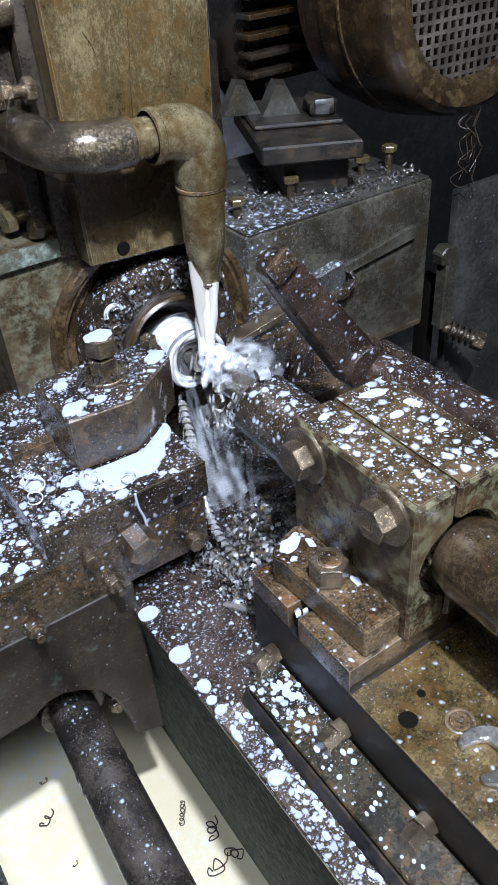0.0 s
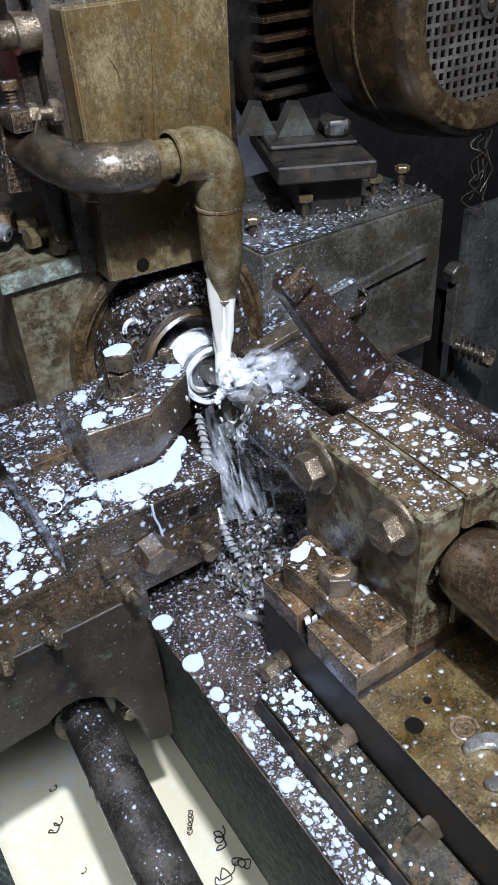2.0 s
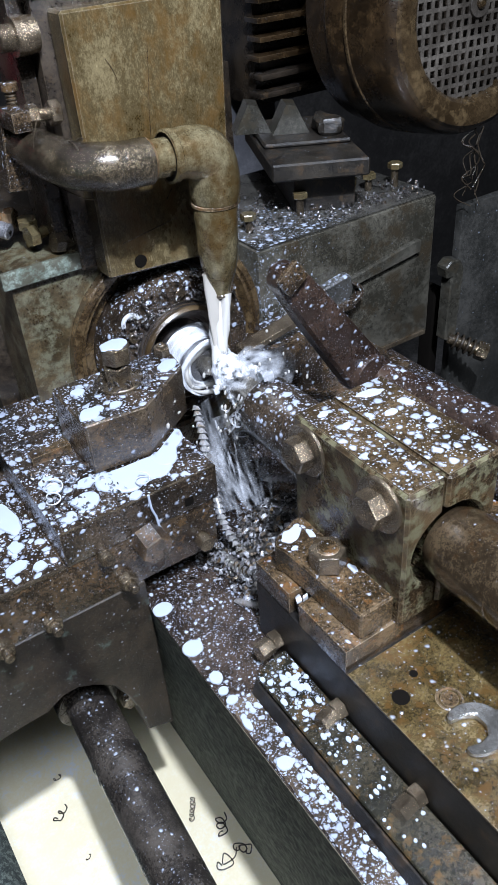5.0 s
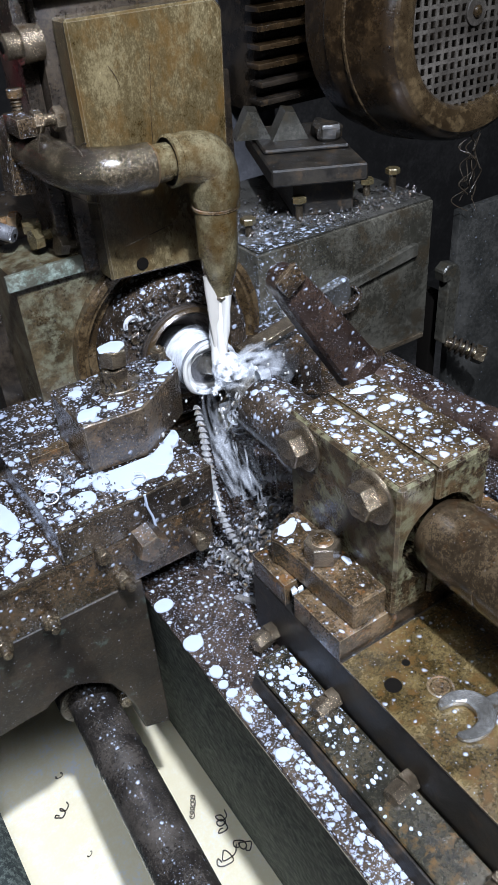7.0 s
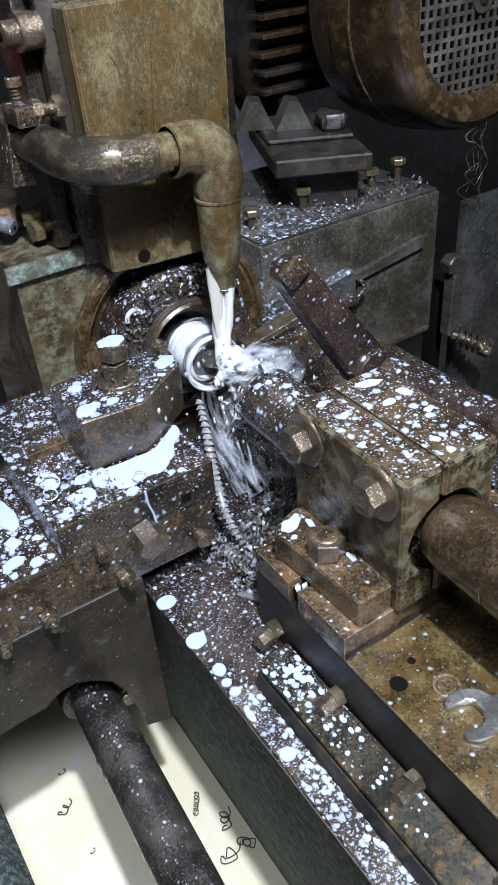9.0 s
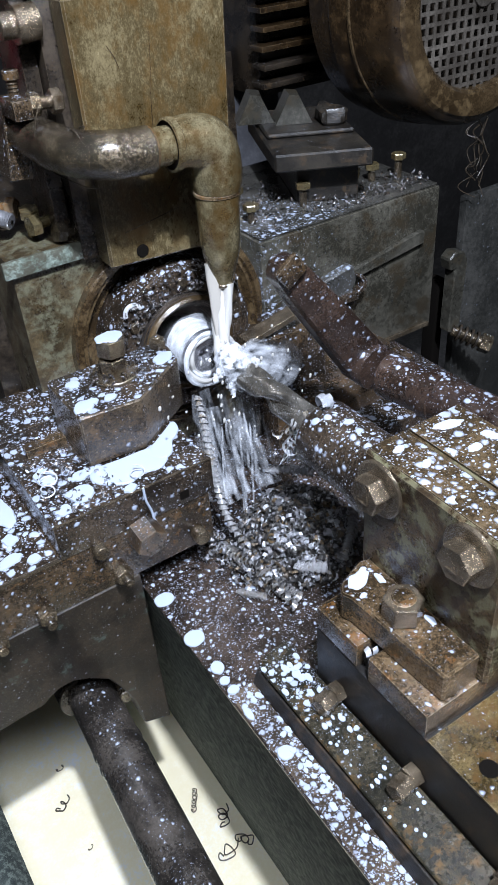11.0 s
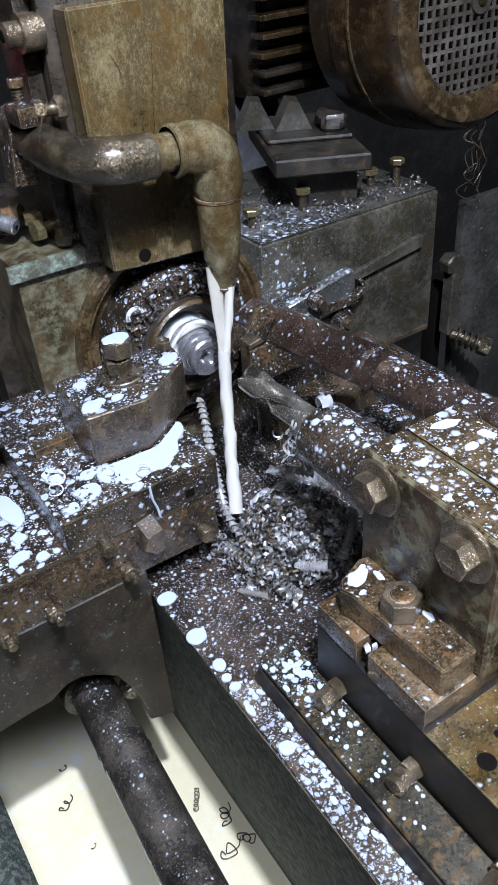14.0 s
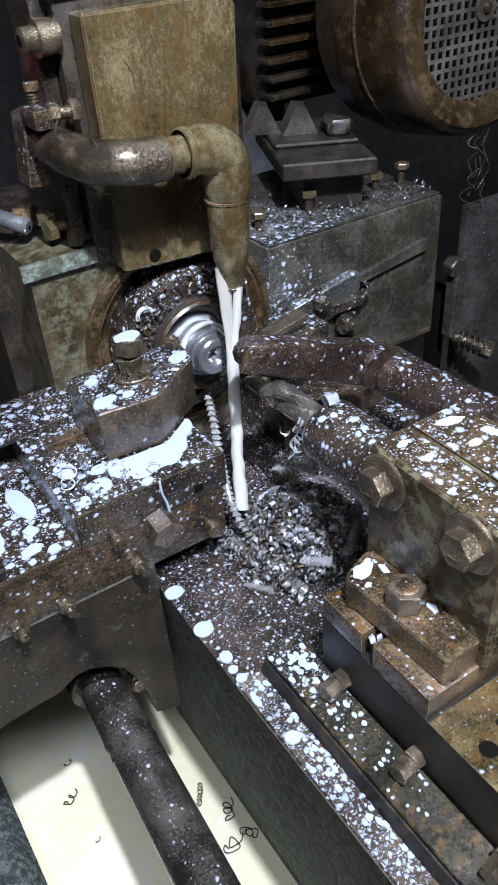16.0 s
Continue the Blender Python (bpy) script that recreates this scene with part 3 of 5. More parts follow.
elbow = smooth_path([(0.123, 0.1, 1.1382), (0.139, 0.1, 1.1378), (0.152, 0.1, 1.1345), (0.1598, 0.1, 1.1268), (0.1622, 0.1, 1.114), (0.1615, 0.1, 1.0945)], 8)
part("elbow", roughened(tube(elbow, [0.0188 + 0.0024 * min(i / 16, 1) for i in range(len(elbow) - 6)] + [0.0212, 0.0211, 0.0209, 0.0206, 0.0202, 0.0198], 36), 0.0004, 70), M_BRASS, pipe, "cast elbow with oil stains")
part("elbow_rim", turned([(0, 0.0185), (0.0008, 0.0206), (0.0055, 0.0208), (0.0068, 0.0192)], (0.1205, 0.1, 1.1383), (1, 0, -0.03), 36, False), M_BRASS, pipe)
part("elbow_throat", turned([(0, 0.0146), (0, 0.0186)], (0.1218, 0.1, 1.1383), (1, 0, -0.03), 36, False), M_BLACK, pipe)
part("nozzle", turned([(0, 0.0185), (0.002, 0.0189), (0.025, 0.0182), (0.05, 0.0168), (0.062, 0.0138), (0.074, 0.0098), (0.081, 0.0082), (0.0835, 0.0079), (0.0835, 0.0066), (0.06, 0.007)], (0.1608, 0.1, 1.0925), (-0.02, 0, -1), 40, False), M_BRASS, pipe, "tapered oily nozzle")
part("thread_ring", turned([(0, 0.0188), (0.0006, 0.0197), (0.0028, 0.0197), (0.0034, 0.0188)], (0.1608, 0.1, 1.0945), (-0.02, 0, -1), 36, False), M_RUST, pipe)
part("nozzle_lip", turned([(0, 0.0086), (0.0008, 0.0092), (0.0022, 0.0092), (0.003, 0.0084)], (0.1592, 0.1, 1.0125), (-0.02, 0, -1), 32, False), M_STEEL, pipe)
wire = [Vector((0.058 + 0.005 * math.cos(a * 0.5), 0.117 + 0.0185 * math.sin(a), 1.1422 + 0.0185 * math.cos(a))) for a in np.linspace(0, 6.5, 40)]
part("wire", tube(wire, 0.0007, 6), M_IRON_DRY, pipe)
wire2 = smooth_path([(0.041, 0.142, 1.178), (0.033, 0.143, 1.155), (0.033, 0.14, 1.135), (0.052, 0.115, 1.12), (0.062, 0.109, 1.117)], 8)
part("loose_wire", tube(wire2, 0.0005, 6), M_STEEL, pipe)
bracket = thing("pipe_bracket", "dark steel pipe bracket with clamping screws", "bracket", (0.02, 0.2, 1.1))
part("bracket_plate", prism([(0.0205, 1.112), (0.040, 1.110), (0.0445, 1.158), (0.036, 1.171), (0.027, 1.169)], "y", 0.19, 0.218), M_IRON, bracket)
part("lug", box(0.026, 0.041, 0.158, 0.1905, 1.163, 1.178, 0.002), M_IRON, bracket)
part("set_screw", rod((0.0405, 0.195, 1.166), (0.041, 0.195, 1.19), 0.0042), M_IRON, bracket)
for k in range(6):
    part("screw_thread", turned([(0, 0.0042), (0.0009, 0.0052), (0.0018, 0.0042)], (0.0405, 0.195, 1.1685 + 0.0028 * k), (0.02, 0, 1), 20, False), M_NUT, bracket)
part("screw_head", rod((0.041, 0.195, 1.186), (0.0412, 0.195, 1.193), 0.0065), M_IRON, bracket)
part("nut", hexagon((0.0405, 0.165, 1.1725), (0.0485, 0.165, 1.172), 0.0155, 0.2), M_NUT, bracket)
part("cross_bolt", rod((0.0485, 0.165, 1.172), (0.059, 0.165, 1.1715), 0.005), M_NUT, bracket)
part("bolt_head", hexagon((0.058, 0.165, 1.1715), (0.0665, 0.165, 1.171), 0.0165, 0.5), M_STEEL, bracket)

# small screws and fittings on the headstock's top
fit_group = "clamping screws on the headstock"


def loose_screw(a, b, r, head_r, label, mat):
    t = thing("clamping_screw", label, "screw", a, fit_group)
    a, b = Vector(a), Vector(b)
    w = (b - a).normalized()
    part("shank", rod(a, b, r), mat, t)
    part("screw_head", hexagon(b, b + w * 0.009, head_r * 2, 0.3), mat, t)
    return t


for a, b, r, h, mat in (((0.074, 0.193, 1.0555), (0.056, 0.191, 1.0595), 0.0045, 0.008, M_STEEL), ((0.052, 0.21, 1.0665), (0.040, 0.208, 1.0665), 0.005, 0.0085, M_BRASS), ((0.037, 0.222, 1.052), (0.037, 0.219, 1.070), 0.0045, 0.008, M_BRASS), ((0.018, 0.25, 1.075), (0.026, 0.243, 1.075), 0.005, 0.008, M_RUST)):
    loose_screw(a, b, r, h, "oily clamping screw with a hexagon head", mat)
pin = thing("handle_pin", "polished round steel handle pin", "pin", (0.005, 0.25, 1.06))
part("pin_body", rod((-0.02, 0.275, 1.085), (0.022, 0.225, 1.068), 0.0075, 0.0012), M_SHINE, pin)
part("pin_dimple", rod((0.0218, 0.2252, 1.0681), (0.0226, 0.2243, 1.0677), 0.0018, 0.0002), M_BLACK, pin)
part("pin_seat", box(-0.045, 0.0, 0.262, 0.30, 1.051, 1.078, 0.002), M_IRON_DRY, pin)
rag = thing("rag", "red woven rag hanging behind the slide block", "rag", (-0.01, 0.36, 1.08))
part("cloth", roughened(box(-0.045, 0.0, 0.355, 0.372, 1.09, 1.20, 0.004), 0.004, 40, 4), M_RED, rag)
tank = thing("oil_tank", "dark rounded tank behind the headstock", "tank", (-0.06, 0.42, 1.05))
part("tank_body", turned([(0, 0.05), (0.006, 0.058), (0.1, 0.058), (0.106, 0.05)], (-0.05, 0.34, 1.105), (0.2, 1, 0), 40), M_IRON_DRY, tank)
part("hose", tube(smooth_path([(-0.1, 0.30, 1.15), (-0.02, 0.30, 1.165), (0.012, 0.25, 1.19)], 10), 0.0055, 14), M_IRON_DRY, tank)

# ---- gearbox with the motor on it ----
gear = thing("gearbox", "grey-painted gearbox housing splashed with coolant", "gearbox", (0.4, 0.28, 0.75))
part("housing", box(0.265, 0.5237, 0.2, 0.42, 0.80, 0.986, 0.004), M_GREYBOX, gear)
part("splashed_cover", roughened(prism([(0.283, 0.872), (0.372, 0.888), (0.386, 0.912), (0.38, 0.932), (0.29, 0.915), (0.275, 0.895)], "y", 0.186, 0.199, 0.002), 0.0012, 60), M_GREYWET, gear, "raised cover lug wet with white coolant")
part("housing_top", box(0.268, 0.521, 0.203, 0.42, 0.9865, 0.9885, 0.0005), M_GREYTOP, gear, "top face littered with chips and coolant")
part("raised_rib", roughened(prism([(0.383, 0.908), (0.497, 0.923), (0.498, 0.938), (0.492, 0.941), (0.385, 0.922)], "y", 0.193, 0.2, 0.002), 0.0006, 30), M_GREY, gear)
part("lower_lip", box(0.44, 0.518, 0.1965, 0.2, 0.802, 0.808, 0.0006), M_STEEL, gear, "bare bright lower edge")
for x, y, h in ((0.360, 0.252, 0.02), (0.433, 0.252, 0.018), (0.501, 0.25, 0.022), (0.288, 0.25, 0.014), (0.30, 0.30, 0.016), (0.425, 0.245, 0.012), (0.47, 0.262, 0.014)):
    b = thing("cover_bolt", "small oily hexagon bolt on the gearbox cover", "bolt", (x, y, 0.9886), "bolts on the gearbox cover")
    part("bolt_shank", rod((x, y, 0.9886), (x, y, 0.9886 + h), 0.0045), M_NUT, b)
    part("bolt_head", hexagon((x, y, 0.9886 + h), (x, y, 0.9886 + h + 0.007), 0.0155, x * 9), M_BRASS, b)


def heap_on_cover(r):
    x = r.uniform(0.275, 0.515)
    return (x, 0.21 + 0.05 * r.random() ** 1.4 + (0.1 * r.random() if x < 0.36 else 0), 0.9905 + 0.006 * r.random())


swarf = new("swarf", chip_heap(320, heap_on_cover, 3))
swarf.data.materials.append(M_SWARF)
tagged(swarf, "small bright steel chips scattered on the gearbox top", "metal chips", kind="stuff")

latch = thing("latch", "bent sheet metal latch tipped with coolant", "latch", (0.37, 0.193, 0.9))
part("latch_bar", box(0.332, 0.388, 0.184, 0.1925, 0.888, 0.9, 0.001), M_IRON_WET, latch)
part("latch_hook", prism([(0.3855, 0.893), (0.397, 0.9), (0.399, 0.909), (0.3915, 0.918), (0.387, 0.917), (0.393, 0.908), (0.391, 0.903), (0.384, 0.899)], "y", 0.182, 0.1925, 0.0008), M_IRON_WET, latch)
for cx, cz, y in ((0.322, 0.912, 0.172), (0.368, 0.868, 0.182)):
    b = thing("hex_bolt", "coolant-covered hexagon bolt on the gearbox front", "bolt", (cx, 0.19, cz), "bolts on the gearbox front")
    part("washer", turned([(0, 0.0155), (0.003, 0.0155)], (cx, 0.1925, cz), (0, -1, 0), 28), M_IRON_WET, b)
    part("bolt_head", hexagon((cx, 0.1895, cz), (cx, y, cz), 0.0175, 0.4), M_IRON_WET, b)
    part("bolt_tip", rod((cx, y, cz), (cx, y - 0.006, cz), 0.0055), M_NUT, b)

# arm boss and guide between headstock and gearbox
guide = thing("guide_block", "oily steel guide block beside the spindle", "guide block", (0.25, 0.15, 0.8))
part("block_body", box(0.205, 0.30, 0.135, 0.19, 0.8, 0.912, 0.003), M_IRON_WET, guide)
part("block_step", box(0.19, 0.262, 0.115, 0.1345, 0.885, 0.925, 0.002), M_IRON, guide)
part("bright_edge", prism([(0.19, 0.926), (0.255, 0.938), (0.255, 0.945), (0.19, 0.932)], "y", 0.116, 0.1345, 0.0005), M_STEEL, guide)
part("block_foot", box(0.21, 0.40, 0.10, 0.19, 0.8, 0.845, 0.002), M_IRON, guide)
rail = thing("guide_rail", "dark oily guide rail splashed with coolant", "rail", (0.3, 0.05, 0.8))
part("rail_bar", box(0.22, 0.42, 0.03, 0.075, 0.8, 0.83, 0.003), M_IRON_WET, rail)

motor = thing("electric_motor", "brown electric motor with cooling fins and grille", "motor", (0.62, 0.4, 1.0))
MX, MZ = 0.630, 1.170
part("end_shell", turned([(0.0, 0.126), (0.0, 0.136), (0.004, 0.1415), (0.012, 0.146), (0.04, 0.151), (0.075, 0.153), (0.082, 0.156), (0.098, 0.157), (0.104, 0.1535), (0.14, 0.153)], (MX, 0.25, MZ), (0, 1, 0), 80, False), M_MOTOR, motor)
part("front_rim", turned([(0.014, 0.102), (0.004, 0.104), (-0.001, 0.108), (-0.004, 0.115), (-0.006, 0.125), (-0.004, 0.133), (0.003, 0.1385)], (MX, 0.25, MZ), (0, 1, 0), 80, False), M_RIM, motor, "rounded rim with worn brown paint")
part("rim_line", turned([(0, 0.1525), (0.001, 0.1542), (0.004, 0.1545), (0.005, 0.153)], (MX, 0.315, MZ), (0, 1, 0), 80, False), M_RIM, motor)
part("motor_body", turned([(0, 0.085), (0.18, 0.085)], (MX, 0.38, MZ), (0, 1, 0), 48), M_MOTOR, motor)
part("shell_back", turned([(0, 0.08), (0, 0.152)], (MX, 0.388, MZ), (0, 1, 0), 64, False), M_IRON_DRY, motor)
part("motor_dark", turned([(0, 0.12), (0.004, 0.12)], (MX, 0.292, MZ), (0, 1, 0), 48), M_IRON_DRY, motor)
pitch, wide, reach = 0.0122, 0.0042, 0.105
bars = []
for k in range(-9, 10):
    o = k * pitch
    half = math.sqrt(max(reach ** 2 - o * o, 1e-6))
    bars.append(box(MX + o - wide / 2, MX + o + wide / 2, 0.2595, 0.2615, MZ - half, MZ + half, 0))
    bars.append(box(MX - half, MX + half, 0.2597, 0.2617, MZ + o - wide / 2, MZ + o + wide / 2, 0))
grille = part("grille", joined(*bars), M_GRILLE, motor, "dusty square-mesh fan grille")
part("grille_boss", rod((MX, 0.2565, MZ), (MX, 0.2615, MZ), 0.016), M_GRILLE, grille)
part("grille_screw", turned([(0, 0.004), (0.002, 0.0068), (0.004, 0.007)], (MX, 0.2525, MZ), (0, 1, 0), 24), M_RIM, grille)
part("fin_body", box(0.472, 0.60, 0.50, 0.62, 1.045, 1.235, 0.003), M_IRON_DRY, motor)
for k in range(8):
    z = 1.222 - k * 0.0225
    part("cooling_fin", roughened(box(0.463 - 0.003 * (k % 2), 0.60, 0.47, 0.5, z - 0.0035, z + 0.0035, 0.0018), 0.0012, 60), M_MOTOR if k < 6 else M_IRON_DRY, motor)
mbase = thing("motor_base", "dark cast motor base with pointed feet", "motor base", (0.42, 0.30, 0.99))


def turned_plate(u0, u1, v0, v1, z0, z1, w=0.002):
    """A plate set askew on the gearbox: u runs along its front edge, v away from it."""
    d, e = Vector((0.87, -0.49)), Vector((0.40, 0.92))
    o = Vector((0.322, 0.25))
    return prism([tuple(o + d * u + e * v) for u, v in ((u0, v0), (u1, v0), (u1, v1), (u0, v1))], "z", z0, z1, w)


part("base_plate", turned_plate(0, 0.108, 0, 0.17, 1.034, 1.053), M_CAST, mbase)
part("base_top", turned_plate(0.004, 0.104, 0.06, 0.17, 1.0532, 1.0585), M_CAST, mbase)
for u, v in ((0.0, 0.108), (0.042, 0.094)):
    foot_rib = bmesh.new()
    d, e, o = Vector((0.87, -0.49, 0)), Vector((0.40, 0.92, 0)), Vector((0.322, 0.25, 1.0588)) + Vector((0.87, -0.49, 0)) * u + Vector((0.40, 0.92, 0)) * v
    ring = [foot_rib.verts.new(o + d * a + e * b + Vector((0, 0, h))) for b in (0.0, 0.03) for a, h in ((-0.021, 0), (0.022, 0), (0.007 + b * 0.1, 0.031), (-0.004, 0.033))]
    for f in ((0, 1, 2, 3), (7, 6, 5, 4), (0, 4, 5, 1), (1, 5, 6, 2), (2, 6, 7, 3), (3, 7, 4, 0)):
        foot_rib.faces.new([ring[i] for i in f])
    part("foot_rib", bevelled(foot_rib, 0.003), M_GREY, mbase)
part("foot_rib", roughened(turned_plate(0.072, 0.1, 0.074, 0.11, 1.0588, 1.076, 0.004), 0.006, 70, 3), M_CAST, mbase)
part("base_support", turned_plate(0.03, 0.1, 0.03, 0.15, 0.9887, 1.0338, 0.001), M_CAST, mbase)
cab = thing("control_cabinet", "blue-grey painted sheet metal cabinet behind the machine", "cabinet", (0.4, 0.6, 0.0))
M_CAB = surface("cabinet_paint", (0.058, 0.058, 0.064), (0.09, 0.09, 0.098), rough=0.5, grain=10.0)
part("cabinet_body", box(0.36, 0.56, 0.58, 0.9, 0.0, 1.6, 0.004), M_CAB, cab)
part("cabinet_foot", box(0.37, 0.46, 0.545, 0.5795, 0.9, 1.10, 0.003), M_IRON_DRY, cab)

# guard panel and clutter beyond the gearbox
guard = thing("guard_panel", "dark grey painted guard panel beside the gearbox", "guard panel", (0.75, 0.3, 0.5))
part("panel_sheet", box(0.64, 1.1, 0.262, 0.275, 0.3, 0.925, 0.002), surface("specked_panel_paint", (0.018, 0.018, 0.016), (0.046, 0.044, 0.039), rough=0.45, spots=0.36, spot_size=130.0, all_sides=0.9, grain=25.0), guard)
# Black bar stands in for the shade in the gap beside the panel.
part("gap_shade", box(0.622, 0.639, 0.285, 0.31, 0.3, 0.80, 0.003), M_BLACK, guard)
lever = thing("stop_lever", "grey-green lever beside the gearbox", "lever", (0.61, 0.25, 0.75))
part("lever_bar", prism([(0.592, 0.857), (0.603, 0.866), (0.62, 0.862), (0.628, 0.848), (0.624, 0.742), (0.603, 0.742), (0.604, 0.84), (0.596, 0.84)], "y", 0.238, 0.258, 0.002), M_GREY, lever)
part("spring_bolt", rod((0.605, 0.235, 0.748), (0.64, 0.195, 0.728), 0.008), M_NUT, lever)
for k in range(4):
    p = Vector((0.605, 0.235, 0.748)).lerp(Vector((0.64, 0.195, 0.728)), 0.15 + 0.16 * k)
    part("spring_coil", turned([(0, 0.0115), (0.0012, 0.0132), (0.0028, 0.0132), (0.004, 0.0115)], p, (0.62, -0.71, -0.35), 24, False), M_IRON_DRY, lever)
part("bolt_head", hexagon((0.632, 0.204, 0.733), (0.642, 0.193, 0.7275), 0.024, 0.2), M_NUT, lever)
string = thing("hanging_swarf", "tangled dark swarf strands hanging beside the motor", "swarf strands", (0.63, 0.25, 0.95))
rng = random.Random(17)
for k in range(6):
    x = 0.630 + 0.005 * k
    line = [(x + rng.uniform(-0.012, 0.012), 0.255 + rng.uniform(-0.008, 0.008), 1.03 - 0.012 * q - 0.01 * rng.random()) for q in range(9 - k % 3)]
    part("strand", tube(smooth_path(line, 4), 0.0006 + 0.0002 * (k % 3), 6), M_IRON_DRY, string)

# ---- cross slide with the tool block ----
post = thing("cross_slide", "oily cross slide and tool block puddled with white coolant", "cross slide", (-0.05, 0.06, 0.64))
apron = [(-0.42, 0.8303), (-0.0035, 0.8303), (-0.003, 0.625), (-0.03, 0.636), (-0.034, 0.671), (-0.042, 0.699), (-0.053, 0.723), (-0.069, 0.737), (-0.084, 0.745), (-0.096, 0.745), (-0.106, 0.74), (-0.112, 0.735), (-0.135, 0.734), (-0.16, 0.7315), (-0.19, 0.724), (-0.24, 0.705), (-0.42, 0.65)]
part("apron", prism(apron, "y", 0.0, 0.055, 0.0015), M_APRON, post, "dark iron apron with chipped green paint")
part("apron_back", box(-0.42, -0.02, 0.056, 0.25, 0.735, 0.83, 0.002), M_IRON_DRY, post)
part("saddle", box(-0.42, 0.0705, 0.0, 0.25, 0.8309, 0.8826, 0.0015), M_IRON, post)
part("saddle_top", box(-0.42, -0.0655, 0.002, 0.25, 0.8828, 0.8842, 0.0004), M_IRON_WET, post, "top face wet with white coolant")
part("upper_plate", box(-0.0647, 0.0756, -0.0015, 0.2, 0.8829, 0.9175, 0.0018), M_IRON_WET, post, "steel plate splashed with coolant and chips")
tool = [(-0.0105, 0.049), (0.0415, 0.044), (0.0975, 0.082), (0.103, 0.118), (-0.0105, 0.118)]
part("tool_block", prism(tool, "z", 0.9177, 0.9665, 0.0015), surface("tool_block_steel", (0.04, 0.03, 0.022), (0.13, 0.095, 0.06), (0.16, 0.10, 0.05), 0.6, rough=0.3, metal=0.35, spots=0.95, spot_size=90.0, all_sides=0.4, edge=(0.4, 0.34, 0.26)), post)
part("tool_block_top", prism([(x * 0.975 + 0.001, y * 0.985 + 0.0012) for x, y in tool], "z", 0.9666, 0.9674, 0.0002), M_IRON_WET, post, "block top dotted with coolant")
# Thin pale strips paint the highlight along the plates' front edges.
part("lit_edge", box(-0.42, -0.0662, -0.0004, 0.0012, 0.8815, 0.8846, 0.0003), M_STEEL, post, "bright strip imitating light along a plate edge")
part("lit_edge", box(-0.0642, 0.0751, -0.0019, -0.0005, 0.9164, 0.9179, 0.0003), M_STEEL, post, "bright strip imitating light along a plate edge")
part("shim_bar", box(-0.048, -0.0125, 0.092, 0.104, 0.9177, 0.926, 0.001), M_RUST, post)
part("far_plate", box(-0.12, -0.0125, 0.128, 0.19, 0.9177, 0.924, 0.001), M_IRON_WET, post)
nut_on_stud(post, (0.041, 0.091, 0.9675), (0, 0, 1), 0.0205, 0.0145, 0.004, 0.021, 0.2, M_NUT)
part("bolt_head", hexagon((0.0425, 0.0915, 0.9872), (0.0432, 0.0915, 1.0025), 0.0225, 0.55), M_NUT, post)
part("nut_top_coolant", puddle(0.0432, 0.0915, 1.0022, 0.0112, 0.0105, 4, 0.0012), M_MILK, post, "white coolant on the nut")
nut_on_stud(post, (0.092, 0.108, 0.9675), (0, 0, 1), 0.0135, 0.008, 0.003, 0.0, 0.1, M_NUT)
for k in range(26):
    a = k * 0.71
    c = Vector((0.046 + 0.02 * math.cos(a) + 0.006 * math.sin(k * 2.3), 0.09 + 0.019 * math.sin(a), 0.9695 + 0.0007 * (k % 4)))
    part("shaving", ribbon_helix([c, c + Vector((0.009 * math.sin(k), 0.009 * math.cos(k * 1.3), 0.0015 * (k % 3)))], 0.0022 + 0.0005 * (k % 3), 0.0012, 1.6), M_SWARF, post, "wet curl round the clamping nut")
# screws on the front of the slide
for x, z, flats, high, stud in ((-0.0886, 0.8395, 0.014, 0.010, 0.009), (-0.0198, 0.843, 0.014, 0.010, 0.008), (-0.129, 0.837, 0.014, 0.010, 0.008)):
    nut_on_stud(post, (x, -0.0005, z), (0, -1, 0.02), flats, high, stud, 0.0, 0.4, M_NUT)
part("bolt_head", hexagon((0.0045, -0.001, 0.878), (0.0045, -0.022, 0.876), 0.0245, 0.26), M_IRON, post, "large square-cornered bolt head")
part("bolt_head", rod((-0.034, 0.0, 0.8785), (-0.034, -0.01, 0.8785), 0.006), M_NUT, post)
part("bolt_head", rod((0.0545, 0.0, 0.845), (0.0545, -0.011, 0.845), 0.007), M_NUT, post)
part("bolt_head", rod((0.062, 0.0, 0.905), (0.062, -0.003, 0.905), 0.0055), M_IRON_WET, post)
part("apron_bolt", hexagon((-0.037, 0.03, 0.672), (-0.037, 0.012, 0.672), 0.016, 0.2), M_NUT, post)
part("square_hole", box(0.043, 0.051, -0.0022, -0.001, 0.889, 0.897, 0), M_BLACK, post)
# puddles on the slide


def spill(points, z, height=0.0018, per=7):
    """A shallow spread of liquid with a rounded rim, inside a closed wandering line."""
    pts = smooth_path([(*p, 0) for p in (*points, points[0])], per)[:-1]
    mid = sum(pts, Vector()) / len(pts)
    bm = bmesh.new()
    rings = [[bm.verts.new((*(mid + (p - mid) * f).xy, z + h * height)) for p in pts] for f, h in ((1.0, 0.0), (0.985, 0.55), (0.95, 0.9), (0.8, 1.0))]
    for a, b in zip(rings, rings[1:]):
        for k in range(len(a)):
            bm.faces.new((a[k], a[(k + 1) % len(a)], b[(k + 1) % len(a)], b[k]))
    bm.faces.new(rings[-1])
    bm.faces.new(rings[0][::-1])
    return bm


